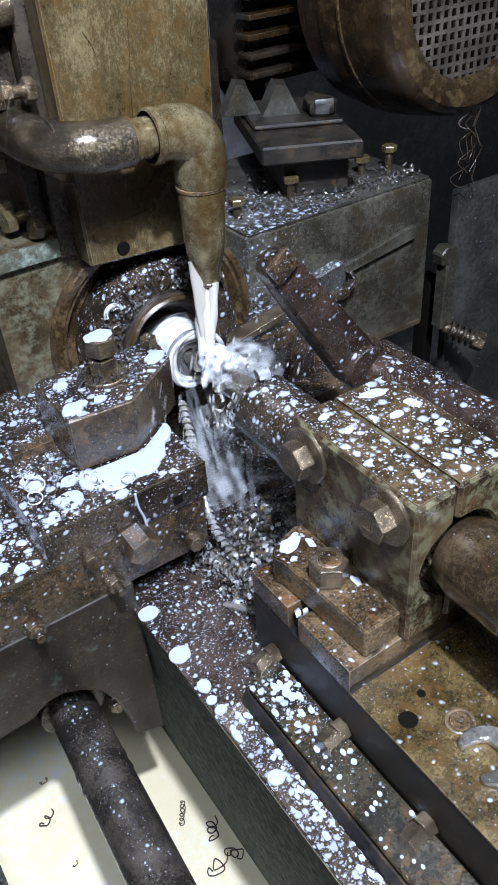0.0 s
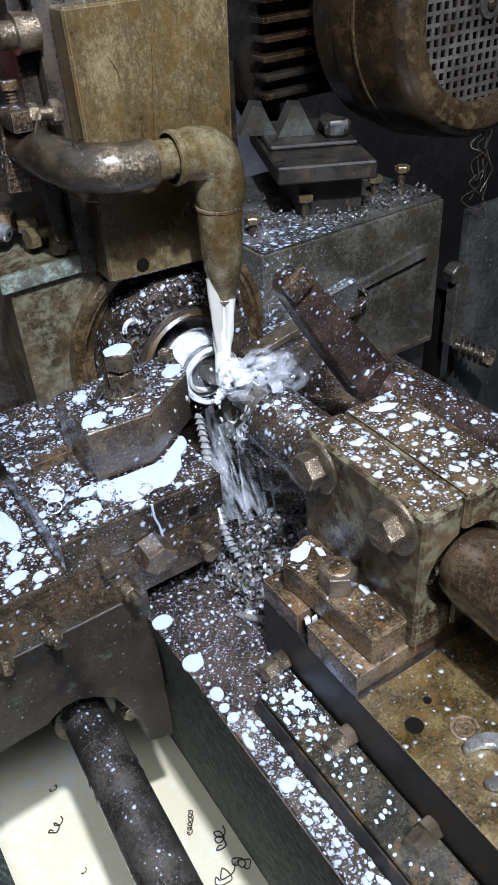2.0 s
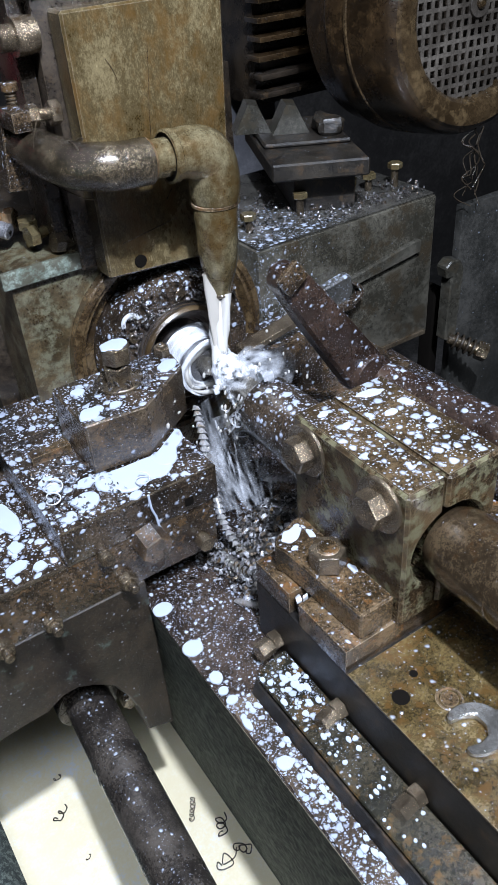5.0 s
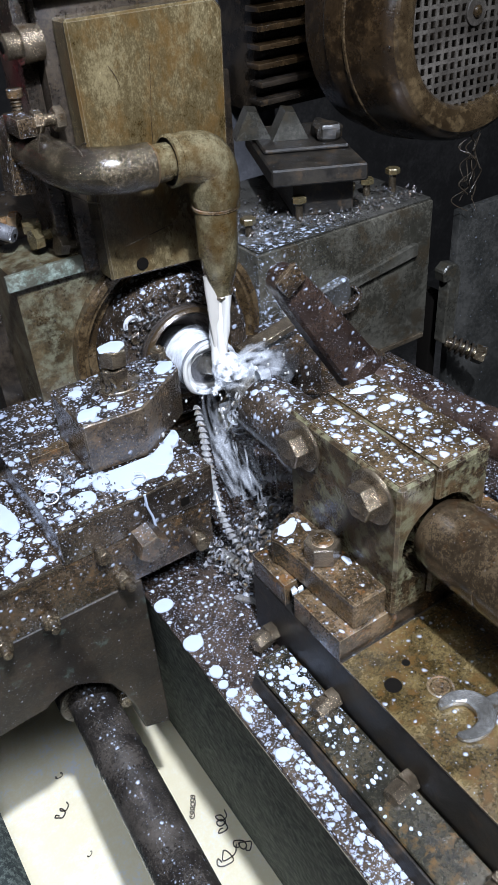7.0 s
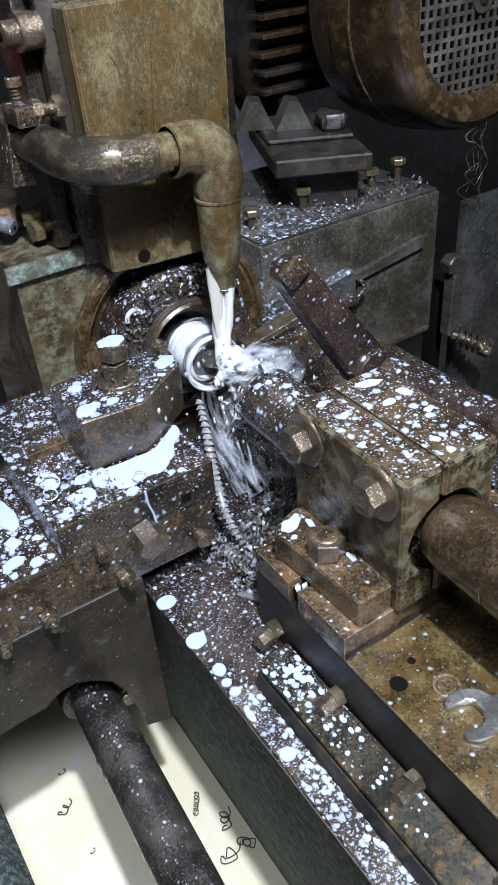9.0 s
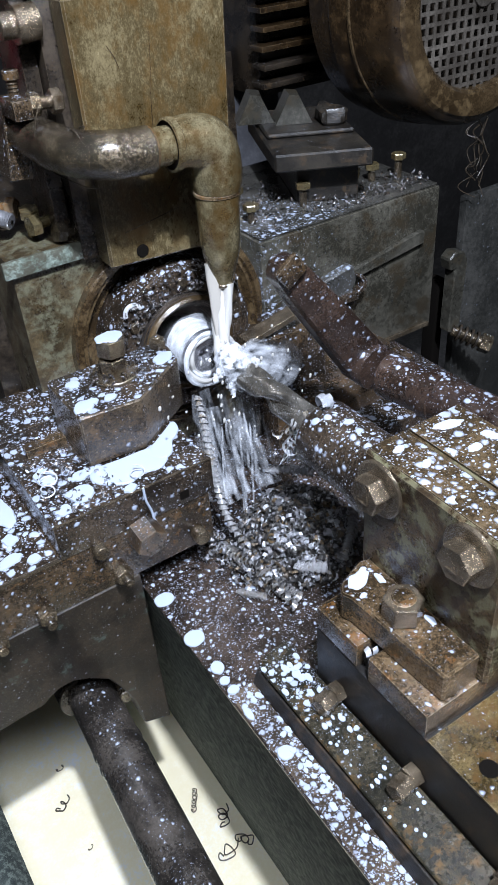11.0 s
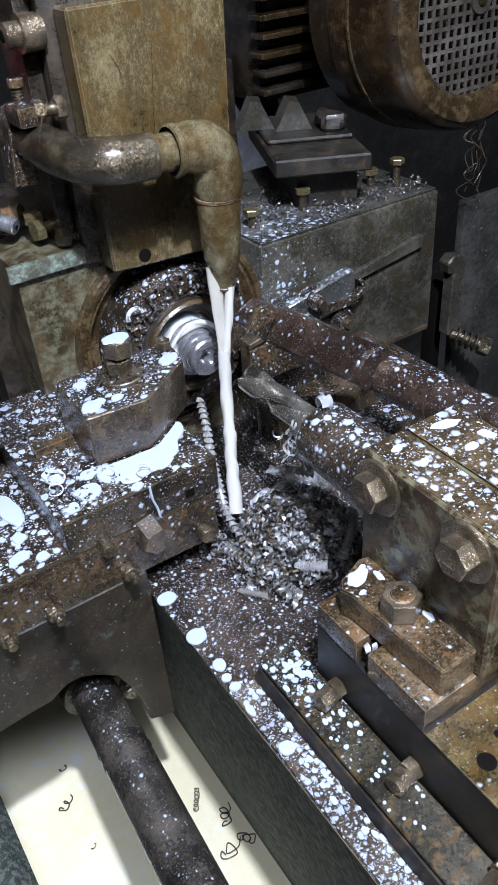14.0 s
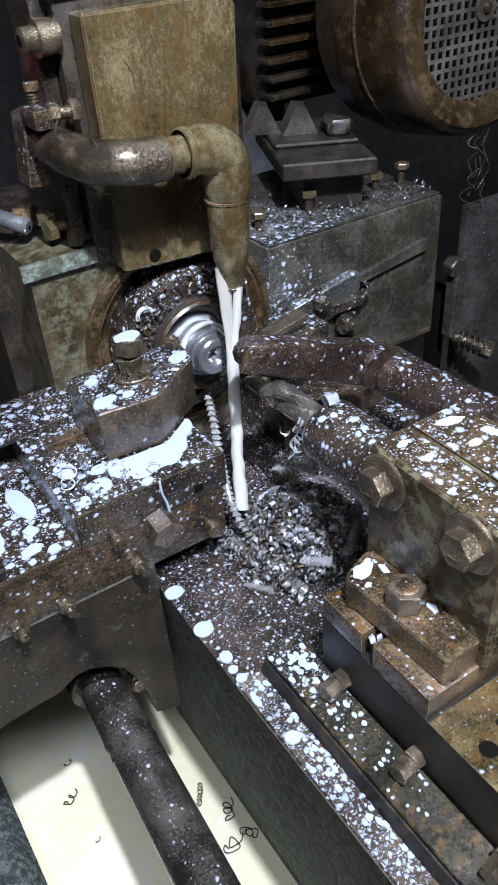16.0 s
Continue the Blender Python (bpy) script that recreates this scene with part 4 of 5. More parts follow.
part("coolant_puddle", spill(((-0.0115, 0.0455), (0.012, 0.0435), (0.041, 0.0415), (0.049, 0.030), (0.046, 0.019), (0.034, 0.012), (0.022, 0.0155), (0.008, 0.010), (-0.006, 0.0165), (-0.016, 0.028), (-0.0165, 0.038)), 0.9174, per=4), M_MILK, post, "large white coolant puddle along the tool block")
part("coolant_puddle", spill(((0.034, 0.041), (0.044, 0.043), (0.06, 0.0535), (0.0755, 0.0635), (0.0745, 0.051), (0.0665, 0.042), (0.061, 0.038), (0.054, 0.025), (0.044, 0.021), (0.036, 0.028)), 0.9177, per=4), M_MILK, post, "white coolant puddle with a sharp corner")
part("coolant_puddle", spill(((-0.043, 0.027), (-0.031, 0.0325), (-0.021, 0.029), (-0.0205, 0.019), (-0.028, 0.012), (-0.037, 0.0135), (-0.040, 0.02)), 0.9174), M_MILK, post, "thick white coolant puddle")
for k, (x, y, r) in enumerate(((0.016, 0.013, 0.0065), (-0.046, 0.05, 0.008), (-0.052, 0.036, 0.006))):
    loop = [Vector((x + r * (1 - 0.08 * i / 6) * math.cos(0.5 * i + k), y + r * math.sin(0.5 * i + k), 0.9196 + 0.0004 * i)) for i in range(17)]
    part("shaving", tube(smooth_path(loop, 3), 0.0006, 6), M_CURL, post, "bright ring of swarf lying in the coolant")
for k, (x, y, z, rx, ry, tr) in enumerate(((-0.05, 0.012, 0.9175, 0.0075, 0.0055, 0.4), (0.004, 0.004, 0.9175, 0.0065, 0.004, 0.3), (-0.02, 0.044, 0.9175, 0.01, 0.006, 0.2), (-0.045, 0.06, 0.9175, 0.008, 0.014, 0.2), (0.001, 0.062, 0.9672, 0.0115, 0.0075, 0.2), (0.022, 0.06, 0.9672, 0.006, 0.004, 0.3), (0.086, 0.088, 0.9672, 0.012, 0.0065, 0.5), (0.005, 0.098, 0.9672, 0.006, 0.005, 0.0), (-0.084, 0.085, 0.884, 0.009, 0.026, 0.1), (-0.098, 0.022, 0.884, 0.011, 0.006, 0.3), (-0.118, 0.05, 0.884, 0.007, 0.012, -0.2), (-0.09, 0.045, 0.884, 0.006, 0.007, 0.2), (-0.082, 0.012, 0.884, 0.006, 0.005, 0.0))):
    part("coolant_puddle", puddle(x, y, z, rx, ry, k + 1, 0.0018, tr), M_MILK, post, "thick white coolant puddle")
drip = smooth_path([(0.012, -0.0022, 0.918), (0.0125, -0.0026, 0.905), (0.0155, -0.0024, 0.893), (0.0165, -0.0026, 0.884), (0.019, -0.0012, 0.872), (0.0195, -0.0014, 0.862)], 5)
part("coolant_drip", tube(drip, 0.0011, 8), M_MILK, post, "thin white run of coolant")


def heap_on_slide(r):
    return (r.uniform(-0.062, 0.0), r.uniform(0.002, 0.085), 0.9185 + 0.002 * r.random())


chips = new("slide_chip_layer", chip_heap(160, heap_on_slide, 8, (0.003, 0.007)))
chips.data.materials.append(M_SWARF)
chips.data.transform(Matrix.Translation(-ORG[post]))
chips.parent = post
tagged(chips, "small chips lying in the coolant", kind="stuff")

# ---- saddle with the drill holder ----
car = thing("tool_carriage", "oil-stained drill carriage with a bolted split clamp", "tool carriage", (0.15, -0.25, 0.80))
part("slide", box(0.0623, 0.27, -0.95, -0.0785, 0.8004, 0.8585, 0.001), M_CAST, car, "dark oily slide")
part("top_plate", box(0.0618, 0.27, -0.95, -0.192, 0.8587, 0.8612, 0.0006), M_TAN, car, "tan oil-stained plate with coolant drops")
part("raised_plate", box(0.0621, 0.26, -0.1897, -0.135, 0.8587, 0.8817, 0.001), M_RUST, car)
part("raised_plate", box(0.0625, 0.26, -0.123, -0.0785, 0.8587, 0.8812, 0.002), M_RUST, car)
part("groove", box(0.068, 0.26, -0.1349, -0.1231, 0.8587, 0.874, 0.0005), M_IRON_DRY, car)
foot = [(0.0767, -0.1876), (0.1065, -0.1876), (0.1065, -0.0835), (0.099, -0.081), (0.075, -0.09), (0.0695, -0.097), (0.0725, -0.105)]
part("clamp_foot", prism(foot, "z", 0.8819, 0.9067, 0.0014), M_RUST, car, "rusty orange foot of the clamp")
nut_on_stud(car, (0.0893, -0.136, 0.9069), (0, 0, 1), 0.024, 0.0165, 0.0, 0.0, 0.45, M_STEEL)
part("stud", turned([(0, 0.0085), (0.0012, 0.0072), (0.0014, 0.003)], (0.0893, -0.136, 0.9233), (0, 0, 1), 24), M_RUST, car)
for k, (x, y, rx, ry, tr) in enumerate(((0.086, -0.0955, 0.010, 0.006, 0.4), (0.094, -0.090, 0.005, 0.002, 0.3), (0.099, -0.103, 0.0025, 0.005, 0.0), (0.08, -0.108, 0.003, 0.002, 0.2), (0.1, -0.117, 0.003, 0.005, 0.0), (0.101, -0.150, 0.0025, 0.005, 0.1))):
    part("coolant_smear", puddle(x, y, 0.9066, rx, ry, 60 + k, 0.0007, tr), M_MILK, car, "thin white smear of coolant")
for k, (x, y, rx, ry, tr) in enumerate(((0.165, -0.090, 0.011, 0.004, -0.3), (0.178, -0.115, 0.004, 0.007, 0.4), (0.122, -0.09, 0.005, 0.003, 0.2), (0.16, -0.118, 0.006, 0.0035, 0.1), (0.125, -0.112, 0.005, 0.003, 0.6), (0.176, -0.142, 0.0045, 0.003, 0.2))):
    part("coolant_smear", puddle(x, y, 0.9995, rx, ry, 80 + k, 0.0007, tr), M_MILK, car, "thin white smear of coolant")
BX, BZ = 0.147, 0.938
M_BARREL = surface("oily_barrel", (0.03, 0.02, 0.012), (0.115, 0.08, 0.045), (0.08, 0.04, 0.016), 0.6, rough=0.16, metal=0.5, spots=0.35, grain=50.0, bump=0.2)


def clamp_half(x0, x1, y0, y1, z0, z1, toward):
    """Half of a split clamp: a block with a round bore cut from its inner side."""
    pts, n, r = [], 14, 0.033
    arc = [(BX + toward * r * math.cos(a), BZ + r * math.sin(a)) for a in np.linspace(-1.35, 1.35, n)]
    inner = x1 if toward < 0 else x0
    outer = x0 if toward < 0 else x1
    pts = [(outer, z0), (inner, z0), (inner, min(p[1] for p in arc) - 0.0005)] + [p for p in arc if (p[0] - inner) * toward > 0.0005] + [(inner, max(p[1] for p in arc) + 0.0005), (inner, z1), (outer, z1)]
    return prism(pts, "y", y0, y1, 0.0022)


part("clamp_half", clamp_half(0.1062, 0.1388, -0.1945, -0.0745, 0.8819, 0.9985, -1), M_CLAMP, car, "split clamp with flaking green-grey paint")
part("clamp_half", clamp_half(0.1412, 0.1895, -0.1945, -0.0745, 0.8819, 0.9985, 1), M_CLAMP, car, "split clamp with flaking green-grey paint")
part("clamp_top", box(0.1085, 0.1378, -0.1925, -0.077, 0.9982, 0.9996, 0.0006), M_CLAMPTOP, car, "top face with smeared coolant")
part("clamp_top", box(0.1422, 0.1875, -0.1925, -0.077, 0.9982, 0.9996, 0.0006), M_CLAMPTOP, car, "top face with smeared coolant")
for y, z in ((-0.1705, 0.9795), (-0.0925, 0.977)):
    part("washer", turned([(0, 0.0195), (0.0006, 0.0205), (0.003, 0.0205), (0.0036, 0.0195)], (0.1061, y, z), (-1, 0, 0), 40), M_STEEL, car, "broad oily steel washer")
    b = part("clamp_bolt", hexagon((0.1024, y, z), (0.0905, y, z), 0.0235, 0.2, 0.0012), M_STEEL, car, "hexagon bolt head with a raised mark")
    part("head_mark", joined(box(0.0898, 0.0905, y - 0.0045, y + 0.0045, z - 0.0045, z - 0.0038, 0), box(0.0898, 0.0905, y - 0.0045, y - 0.0038, z - 0.0045, z + 0.004, 0)), M_STEEL, b)
part("holder_bar", turned([(0, 0.020), (0.0015, 0.0265), (0.004, 0.0282), (0.064, 0.0285), (0.0645, 0.031), (0.072, 0.0318), (0.101, 0.032)], (BX, 0.024, BZ), (0, -1, 0), 56), M_IRON_WET, car, "round tool holder speckled with coolant")
part("collar", turned([(0, 0.030), (0.001, 0.0335), (0.006, 0.034), (0.012, 0.034)], (BX, -0.060, BZ), (0, -1, 0), 56), M_RUST, car)
part("rear_barrel", turned([(0, 0.018), (0.003, 0.0235), (0.009, 0.0265), (0.02, 0.0282), (0.06, 0.0287), (0.0605, 0.0277), (0.0635, 0.0277), (0.064, 0.0287), (0.5, 0.0287)], (BX, -0.19, BZ + 0.006), (0, -1, 0), 56), M_BARREL, car, "brown oily barrel behind the clamp")


def drill_body(y0, y1, r):
    """A two-lipped drill with twisted flutes and a pointed tip."""
    bm = bmesh.new()
    n, rows, prev = 48, 64, None
    for i in range(rows + 1):
        f = i / rows
        y = y0 + (y1 - y0) * f
        tip = max(0.0, (f - 0.93) / 0.07)
        ring = []
        for k in range(n):
            a = k * math.tau / n
            cut = abs(math.sin(a - f * 5.0 - 0.6))
            rr = r * (1.0 if cut > 0.66 or f < 0.16 else 0.34 + 0.62 * (cut / 0.66) ** 1.6) * (1 - tip * 0.8)
            ring.append(bm.verts.new((BX + rr * math.cos(a), y, BZ + rr * math.sin(a))))
        if prev:
            for k in range(n):
                bm.faces.new((prev[k], prev[(k + 1) % n], ring[(k + 1) % n], ring[k]))
        else:
            bm.faces.new(ring[::-1])
        prev = ring
    bm.faces.new(prev)
    return bm


part("drill", drill_body(0.022, 0.138, 0.0128), surface("wet_drill_steel", (0.16, 0.145, 0.12), (0.42, 0.39, 0.34), rough=0.2, metal=0.8, spots=0.55, all_sides=0.7, spot_size=150.0, grain=120.0, bump=0.2, edge=(0.75, 0.74, 0.72)), car, "bright twist drill with wet flutes")
curl = smooth_path([(BX - 0.012, 0.042, BZ - 0.004), (BX - 0.015, 0.037, BZ - 0.018), (BX - 0.012, 0.034, BZ - 0.034)], 6)
rng = random.Random(41)
for k in range(34):
    c = curl[k % len(curl)] + Vector((rng.gauss(0, 0.006), rng.gauss(0, 0.006), rng.gauss(0, 0.005)))
    d = Vector((rng.gauss(0, 1), rng.gauss(0, 1), rng.gauss(0, 1))).normalized() * rng.uniform(0.002, 0.006)
    part("shaving", ribbon_helix([c, c + d], rng.uniform(0.0028, 0.0072), rng.uniform(0.0007, 0.0022), rng.uniform(0.7, 1.8), 0.2), (M_SPIRAL, M_CURL)[k % 2], car, "curled shaving caught on the holder")
part("shaving", ribbon_helix(smooth_path([(BX - 0.005, 0.018, BZ + 0.031), (BX + 0.004, 0.018, BZ + 0.031)], 4), 0.0072, 0.006, 1.7, 0.5), M_CURL, car, "bright curl on top of the holder")
for y in (-0.1065, -0.186, -0.2675, -0.349, -0.43):
    part("gib_nut", hexagon((0.0621, y, 0.8165), (0.0535, y, 0.8165), 0.0145, 0.1), M_STEEL, car)
    part("gib_screw", hexagon((0.053, y - 0.001, 0.8165), (0.040, y - 0.003, 0.8165), 0.0135, 0.4), M_STEEL, car)
for x, y, r in ((0.0785, -0.2275, 0.0062), (0.0985, -0.2185, 0.003), (0.111, -0.345, 0.0055)):
    part("screw_hole", turned([(0, r), (0.0012, r), (0.0012, r * 0.5)], (x, y, 0.8602), (0, 0, 1), 24), M_BLACK, car)
part("plug_ring", turned([(0, 0.0085), (0.0006, 0.0095), (0.0012, 0.0085), (0.0008, 0.007)], (0.1035, -0.2475, 0.861), (0, 0, 1), 28, False), M_RUST, car)
part("plug", rod((0.1035, -0.2475, 0.8605), (0.1035, -0.2475, 0.8617), 0.0062, 0.0002), M_RUST, car)
part("chip", ribbon_helix(smooth_path([(0.066, -0.128, 0.8765), (0.073, -0.128, 0.8765)], 4), 0.003, 0.004, 1.2), M_CURL, car)

# wrench lying on the plate
M_WRENCH = surface("bright_wrench_steel", (0.2, 0.19, 0.17), (0.5, 0.49, 0.46), (0.16, 0.11, 0.06), 0.62, rough=0.2, metal=0.75, grain=90.0, bump=0.3)
wrench = thing("wrench", "bright open-ended steel wrench lying on the plate", "wrench", (0.1, -0.285, 0.8613))
jaw = []
for k in range(25):
    a = radians(-128 + k * 256 / 24)
    jaw.append((0.0205 * math.cos(a), 0.0185 * math.sin(a)))
inner = [(-0.013, 0.0098), (-0.002, 0.0102), (0.005, 0.0075), (0.0075, 0.0), (0.005, -0.0075), (-0.002, -0.0102), (-0.013, -0.0098)]
outline = jaw + inner
ang = radians(-14)
W0 = Vector((0.0985, -0.2745))


def at_wrench(p):
    return (W0.x + p[0] * math.cos(ang) - p[1] * math.sin(ang), W0.y + p[0] * math.sin(ang) + p[1] * math.cos(ang))


part("open_jaw", prism([at_wrench(p) for p in outline], "z", 0.8615, 0.8675, 0.0012), M_WRENCH, wrench)
part("handle", prism([at_wrench(p) for p in ((0.019, -0.0065), (0.03, -0.0075), (0.16, -0.0085), (0.16, 0.0085), (0.03, 0.0075), (0.019, 0.0065))], "z", 0.8622, 0.8668, 0.0012), M_WRENCH, wrench)
part("handle_groove", prism([at_wrench(p) for p in ((0.03, -0.0035), (0.15, -0.0045), (0.15, 0.0045), (0.03, 0.0035))], "z", 0.8667, 0.8671, 0.0), M_RUST, wrench)

# ---- swinging arm on its shaft ----
PX, PZ, PY = 0.2568, 0.93, 0.021
arm_shaft = thing("pivot_shaft", "brown round pivot shaft speckled with coolant", "shaft", (PX, -0.2, PZ))
M_ARM = surface("brown_arm_steel", (0.024, 0.0145, 0.0105), (0.07, 0.043, 0.03), rough=0.32, metal=0.3, spots=0.95, all_sides=0.65, spot_size=120.0)
part("shaft_bar", turned([(0, 0.0195), (0.0015, 0.0205), (0.5, 0.0205)], (PX, -0.010, PZ), (0.17, -1, 0), 40), M_ARM, arm_shaft)
arm = thing("swing_arm", "brown flat steel arm swinging on its shaft", "arm", (PX, PY, PZ))
bar = [(0.0, -0.021), (0.0, 0.021), (-0.03, 0.02), (-0.105, 0.0165), (-0.15, 0.013), (-0.158, 0.0), (-0.15, -0.0125), (-0.105, -0.0165), (-0.03, -0.02)]
part("shaft_collar", turned([(0, 0.0205), (0.001, 0.0225), (0.012, 0.0225), (0.013, 0.0205)], (PX + 0.008, -0.055, PZ), (0.17, -1, 0), 40, False), M_ARM, arm_shaft)
part("arm_bar", prism([(PX + x, PZ + z) for x, z in bar], "y", PY - 0.012, PY + 0.012, 0.003), M_ARM, arm)
part("arm_hub", turned([(0, 0.0195), (0.002, 0.0215), (0.03, 0.0215), (0.032, 0.0205)], (PX, PY + 0.0135, PZ), (0, -1, 0), 40), M_ARM, arm)
part("arm_pad", box(PX - 0.162, PX - 0.142, PY - 0.018, PY - 0.0125, PZ - 0.012, PZ + 0.012, 0.003), M_IRON, arm)

# ---- swarf under the drill ----


HX, HY = 0.138, -0.028


def heap_place(r):
    a, d = r.uniform(0, math.tau), r.random() ** 0.55
    x, y = HX + 0.058 * d * math.cos(a), HY + 0.056 * d * math.sin(a)
    return (x, y, 0.803 + (0.046 * (1 - d ** 3) + 0.004) * (0.72 + 0.28 * r.random()))


mound = bmesh.new()
rings = []
for i in range(9):
    d = 1 - i / 8
    rings.append([mound.verts.new((HX + 0.057 * d * math.cos(k * math.tau / 40) * (1 + 0.1 * noise.noise((k * 0.3, 1, 2))), HY + 0.055 * d * math.sin(k * math.tau / 40), 0.8002 + 0.039 * (1 - d ** 3) + 0.003 * noise.noise((k * 0.7, i * 0.9, 5)))) for k in range(40)])
for a, b in zip(rings, rings[1:]):
    for k in range(40):
        mound.faces.new((a[k], a[(k + 1) % 40], b[(k + 1) % 40], b[k]))
mound.faces.new(rings[-1])
tagged(part("chip_mound", mound, M_IRON_DRY), "dense mound of packed wet chips on the bed", "metal chips", kind="stuff")
heap = new("chip_heap", chip_heap(2600, heap_place, 11, (0.006, 0.022), (0.0018, 0.0044), (0.0008, 0.0021)))
heap.data.materials.append(M_CHIP)
tagged(heap, "heap of curled steel shavings, grey and bronze, under the drill", "metal chips", kind="stuff")


def fringe_place(r):
    t = r.random()
    return (0.074 + 0.022 * t + r.gauss(0, 0.009), 0.03 - 0.105 * t + r.gauss(0, 0.009), 0.8015 + 0.009 * r.random())


fringe = new("loose_chips", chip_heap(620, fringe_place, 13, (0.004, 0.012)))
fringe.data.materials.append(M_CHIP)
tagged(fringe, "loose wet chips strewn along the bed", "metal chips", kind="stuff")


def floor_place(r):
    return (r.uniform(0.0, 0.22), r.uniform(0.0, 0.17), 0.8015 + 0.004 * r.random())


bedchips = new("bed_chips", chip_heap(500, floor_place, 17))
bedchips.data.materials.append(M_SWARF)
tagged(bedchips, "dark wet chips on the bed below the spindle", "metal chips", kind="stuff")

for pts, r, w, turns, lab in (
    ([(0.096, 0.052, 0.940), (0.090, 0.034, 0.922), (0.089, 0.028, 0.892), (0.09, 0.023, 0.863), (0.089, 0.010, 0.838), (0.089, -0.016, 0.822), (0.087, -0.049, 0.814), (0.088, -0.095, 0.811)], 0.0038, 0.0046, 36, "long bright spiral steel shaving"),
    ([(0.077, 0.004, 0.812), (0.084, -0.033, 0.816), (0.101, -0.060, 0.816)], 0.0042, 0.0040, 15, "bright wet spiral shaving"),
    ([(0.083, -0.012, 0.808), (0.0925, -0.054, 0.81), (0.097, -0.088, 0.811)], 0.0038, 0.0038, 15, "wet spiral shaving on the bed"),
    ([(0.148, 0.028, 0.848), (0.162, 0.012, 0.853), (0.175, -0.004, 0.853)], 0.0044, 0.0055, 9, "bronze-tinted spiral steel shaving"),
    ([(0.110, -0.068, 0.822), (0.119, -0.076, 0.823), (0.130, -0.084, 0.822)], 0.0055, 0.006, 6, "thick bright spiral shaving"),
    ([(0.187, -0.050, 0.842), (0.166, -0.073, 0.836), (0.147, -0.085, 0.826)], 0.0045, 0.0058, 12, "bronze-tinted spiral steel shaving"),
    ([(0.062, -0.047, 0.804), (0.077, -0.065, 0.804)], 0.0032, 0.0048, 7, "small bronze spiral shaving on the bed")):
    tagged(part("spiral_shaving", ribbon_helix(smooth_path(pts, 6), r, w, turns, flare=0.55), M_SPIRAL), lab, "metal shaving", "spiral shavings")

# white blobs on the bed
for k, (x, y, rx, ry) in enumerate(((0.0065, -0.013, 0.0092, 0.0078), (0.0065, -0.065, 0.0092, 0.0085), (0.0065, -0.1015, 0.0055, 0.0062), (0.0045, -0.1155, 0.0042, 0.004), (0.0055, -0.1265, 0.0048, 0.0042), (0.0035, -0.151, 0.003, 0.0065), (0.0075, -0.193, 0.006, 0.006))):
    tagged(part("coolant_drop", puddle(x, y, 0.8004, rx, ry, k + 20, 0.0014, wander=0.3), M_MILK), "white coolant drop on the bed edge", "coolant drop", "coolant drops on the bed")
rng = random.Random(33)
for k in range(46):
    t = rng.random()
    r = rng.uniform(0.0008, 0.0023)
    x, y = 0.0212 - r - rng.random() ** 2 * 0.010, -0.133 - 0.15 * t
    tagged(part("coolant_drop", puddle(x, y, 0.8005 + 0.00003 * k, r, r * rng.uniform(1.0, 1.9), k + 120, 0.0007, n=18, wander=1.2), M_MILK), "white coolant gathered along the guide lip", "coolant drop", "coolant drops on the bed")
for k in range(70):
    t = rng.random() ** 1.5
    x, y, r = rng.uniform(0.030, 0.059), -0.130 - 0.17 * t, rng.uniform(0.0007, 0.0027) * (1.15 - 0.6 * t)
    tagged(part("coolant_drop", puddle(x, y, 0.8119 + 0.00002 * k, r, r * rng.uniform(0.8, 1.6), k + 44, 0.0008, n=14, wander=0.8), M_MILK), "small white coolant drop on the guide strip", "coolant drop", "coolant drops on the strip")

# ---- running coolant ----
M_FLOW = bpy.data.materials.new("flowing_coolant")
M_FLOW.use_nodes = True
fb = M_FLOW.node_tree.nodes["Principled BSDF"]
fb.inputs["Base Color"].default_value = (0.50, 0.485, 0.455, 1)
fb.inputs["Roughness"].default_value = 0.14
fb.inputs["Subsurface Weight"].default_value = 0.0
M_SPRAY = bpy.data.materials.new("coolant_spray")
M_SPRAY.use_nodes = True
sb = M_SPRAY.node_tree.nodes["Principled BSDF"]
sb.inputs["Base Color"].default_value = (0.84, 0.87, 0.92, 1)
sb.inputs["Roughness"].default_value = 0.35
M_MIST = M_SPRAY.copy()
M_MIST.name = "coolant_mist"
M_PUFF = M_SPRAY.copy()
M_PUFF.name = "coolant_puff"
M_VEIL = M_SPRAY.copy()
M_VEIL.name = "coolant_veil"
for mat, sc, lo, hi, most, stretch in ((M_SPRAY, 130.0, 0.34, 0.60, 0.92, (1, 1, 1)), (M_MIST, 80.0, 0.38, 0.78, 0.4, (1, 1, 1)), (M_PUFF, 150.0, 0.38, 0.8, 0.34, (0.35, 1, 1)), (M_VEIL, 140.0, 0.44, 0.76, 0.30, (1, 0.4, 0.12))):
    nt = mat.node_tree
    tcs = nt.nodes.new("ShaderNodeTexCoord")
    nz = node(nt, "ShaderNodeTexNoise", Scale=sc, Detail=4.0)
    way = nt.nodes.new("ShaderNodeMapping")
    way.inputs["Scale"].default_value = stretch
    links(nt, tcs.outputs["Object"], way.inputs[0])
    links(nt, way.outputs[0], nz.inputs["Vector"])
    links(nt, ramp(nt, nz.outputs[0], [(lo, (0, 0, 0)), (hi, (most, most, most))]), nt.nodes["Principled BSDF"].inputs["Alpha"])

FALL = smooth_path([(0.1575, 0.1015, 1.034), (0.155, 0.099, 1.017), (0.148, 0.09, 0.978), (0.139, 0.077, 0.940), (0.129, 0.062, 0.901), (0.119, 0.048, 0.871), (0.102, 0.018, 0.825)], 12)


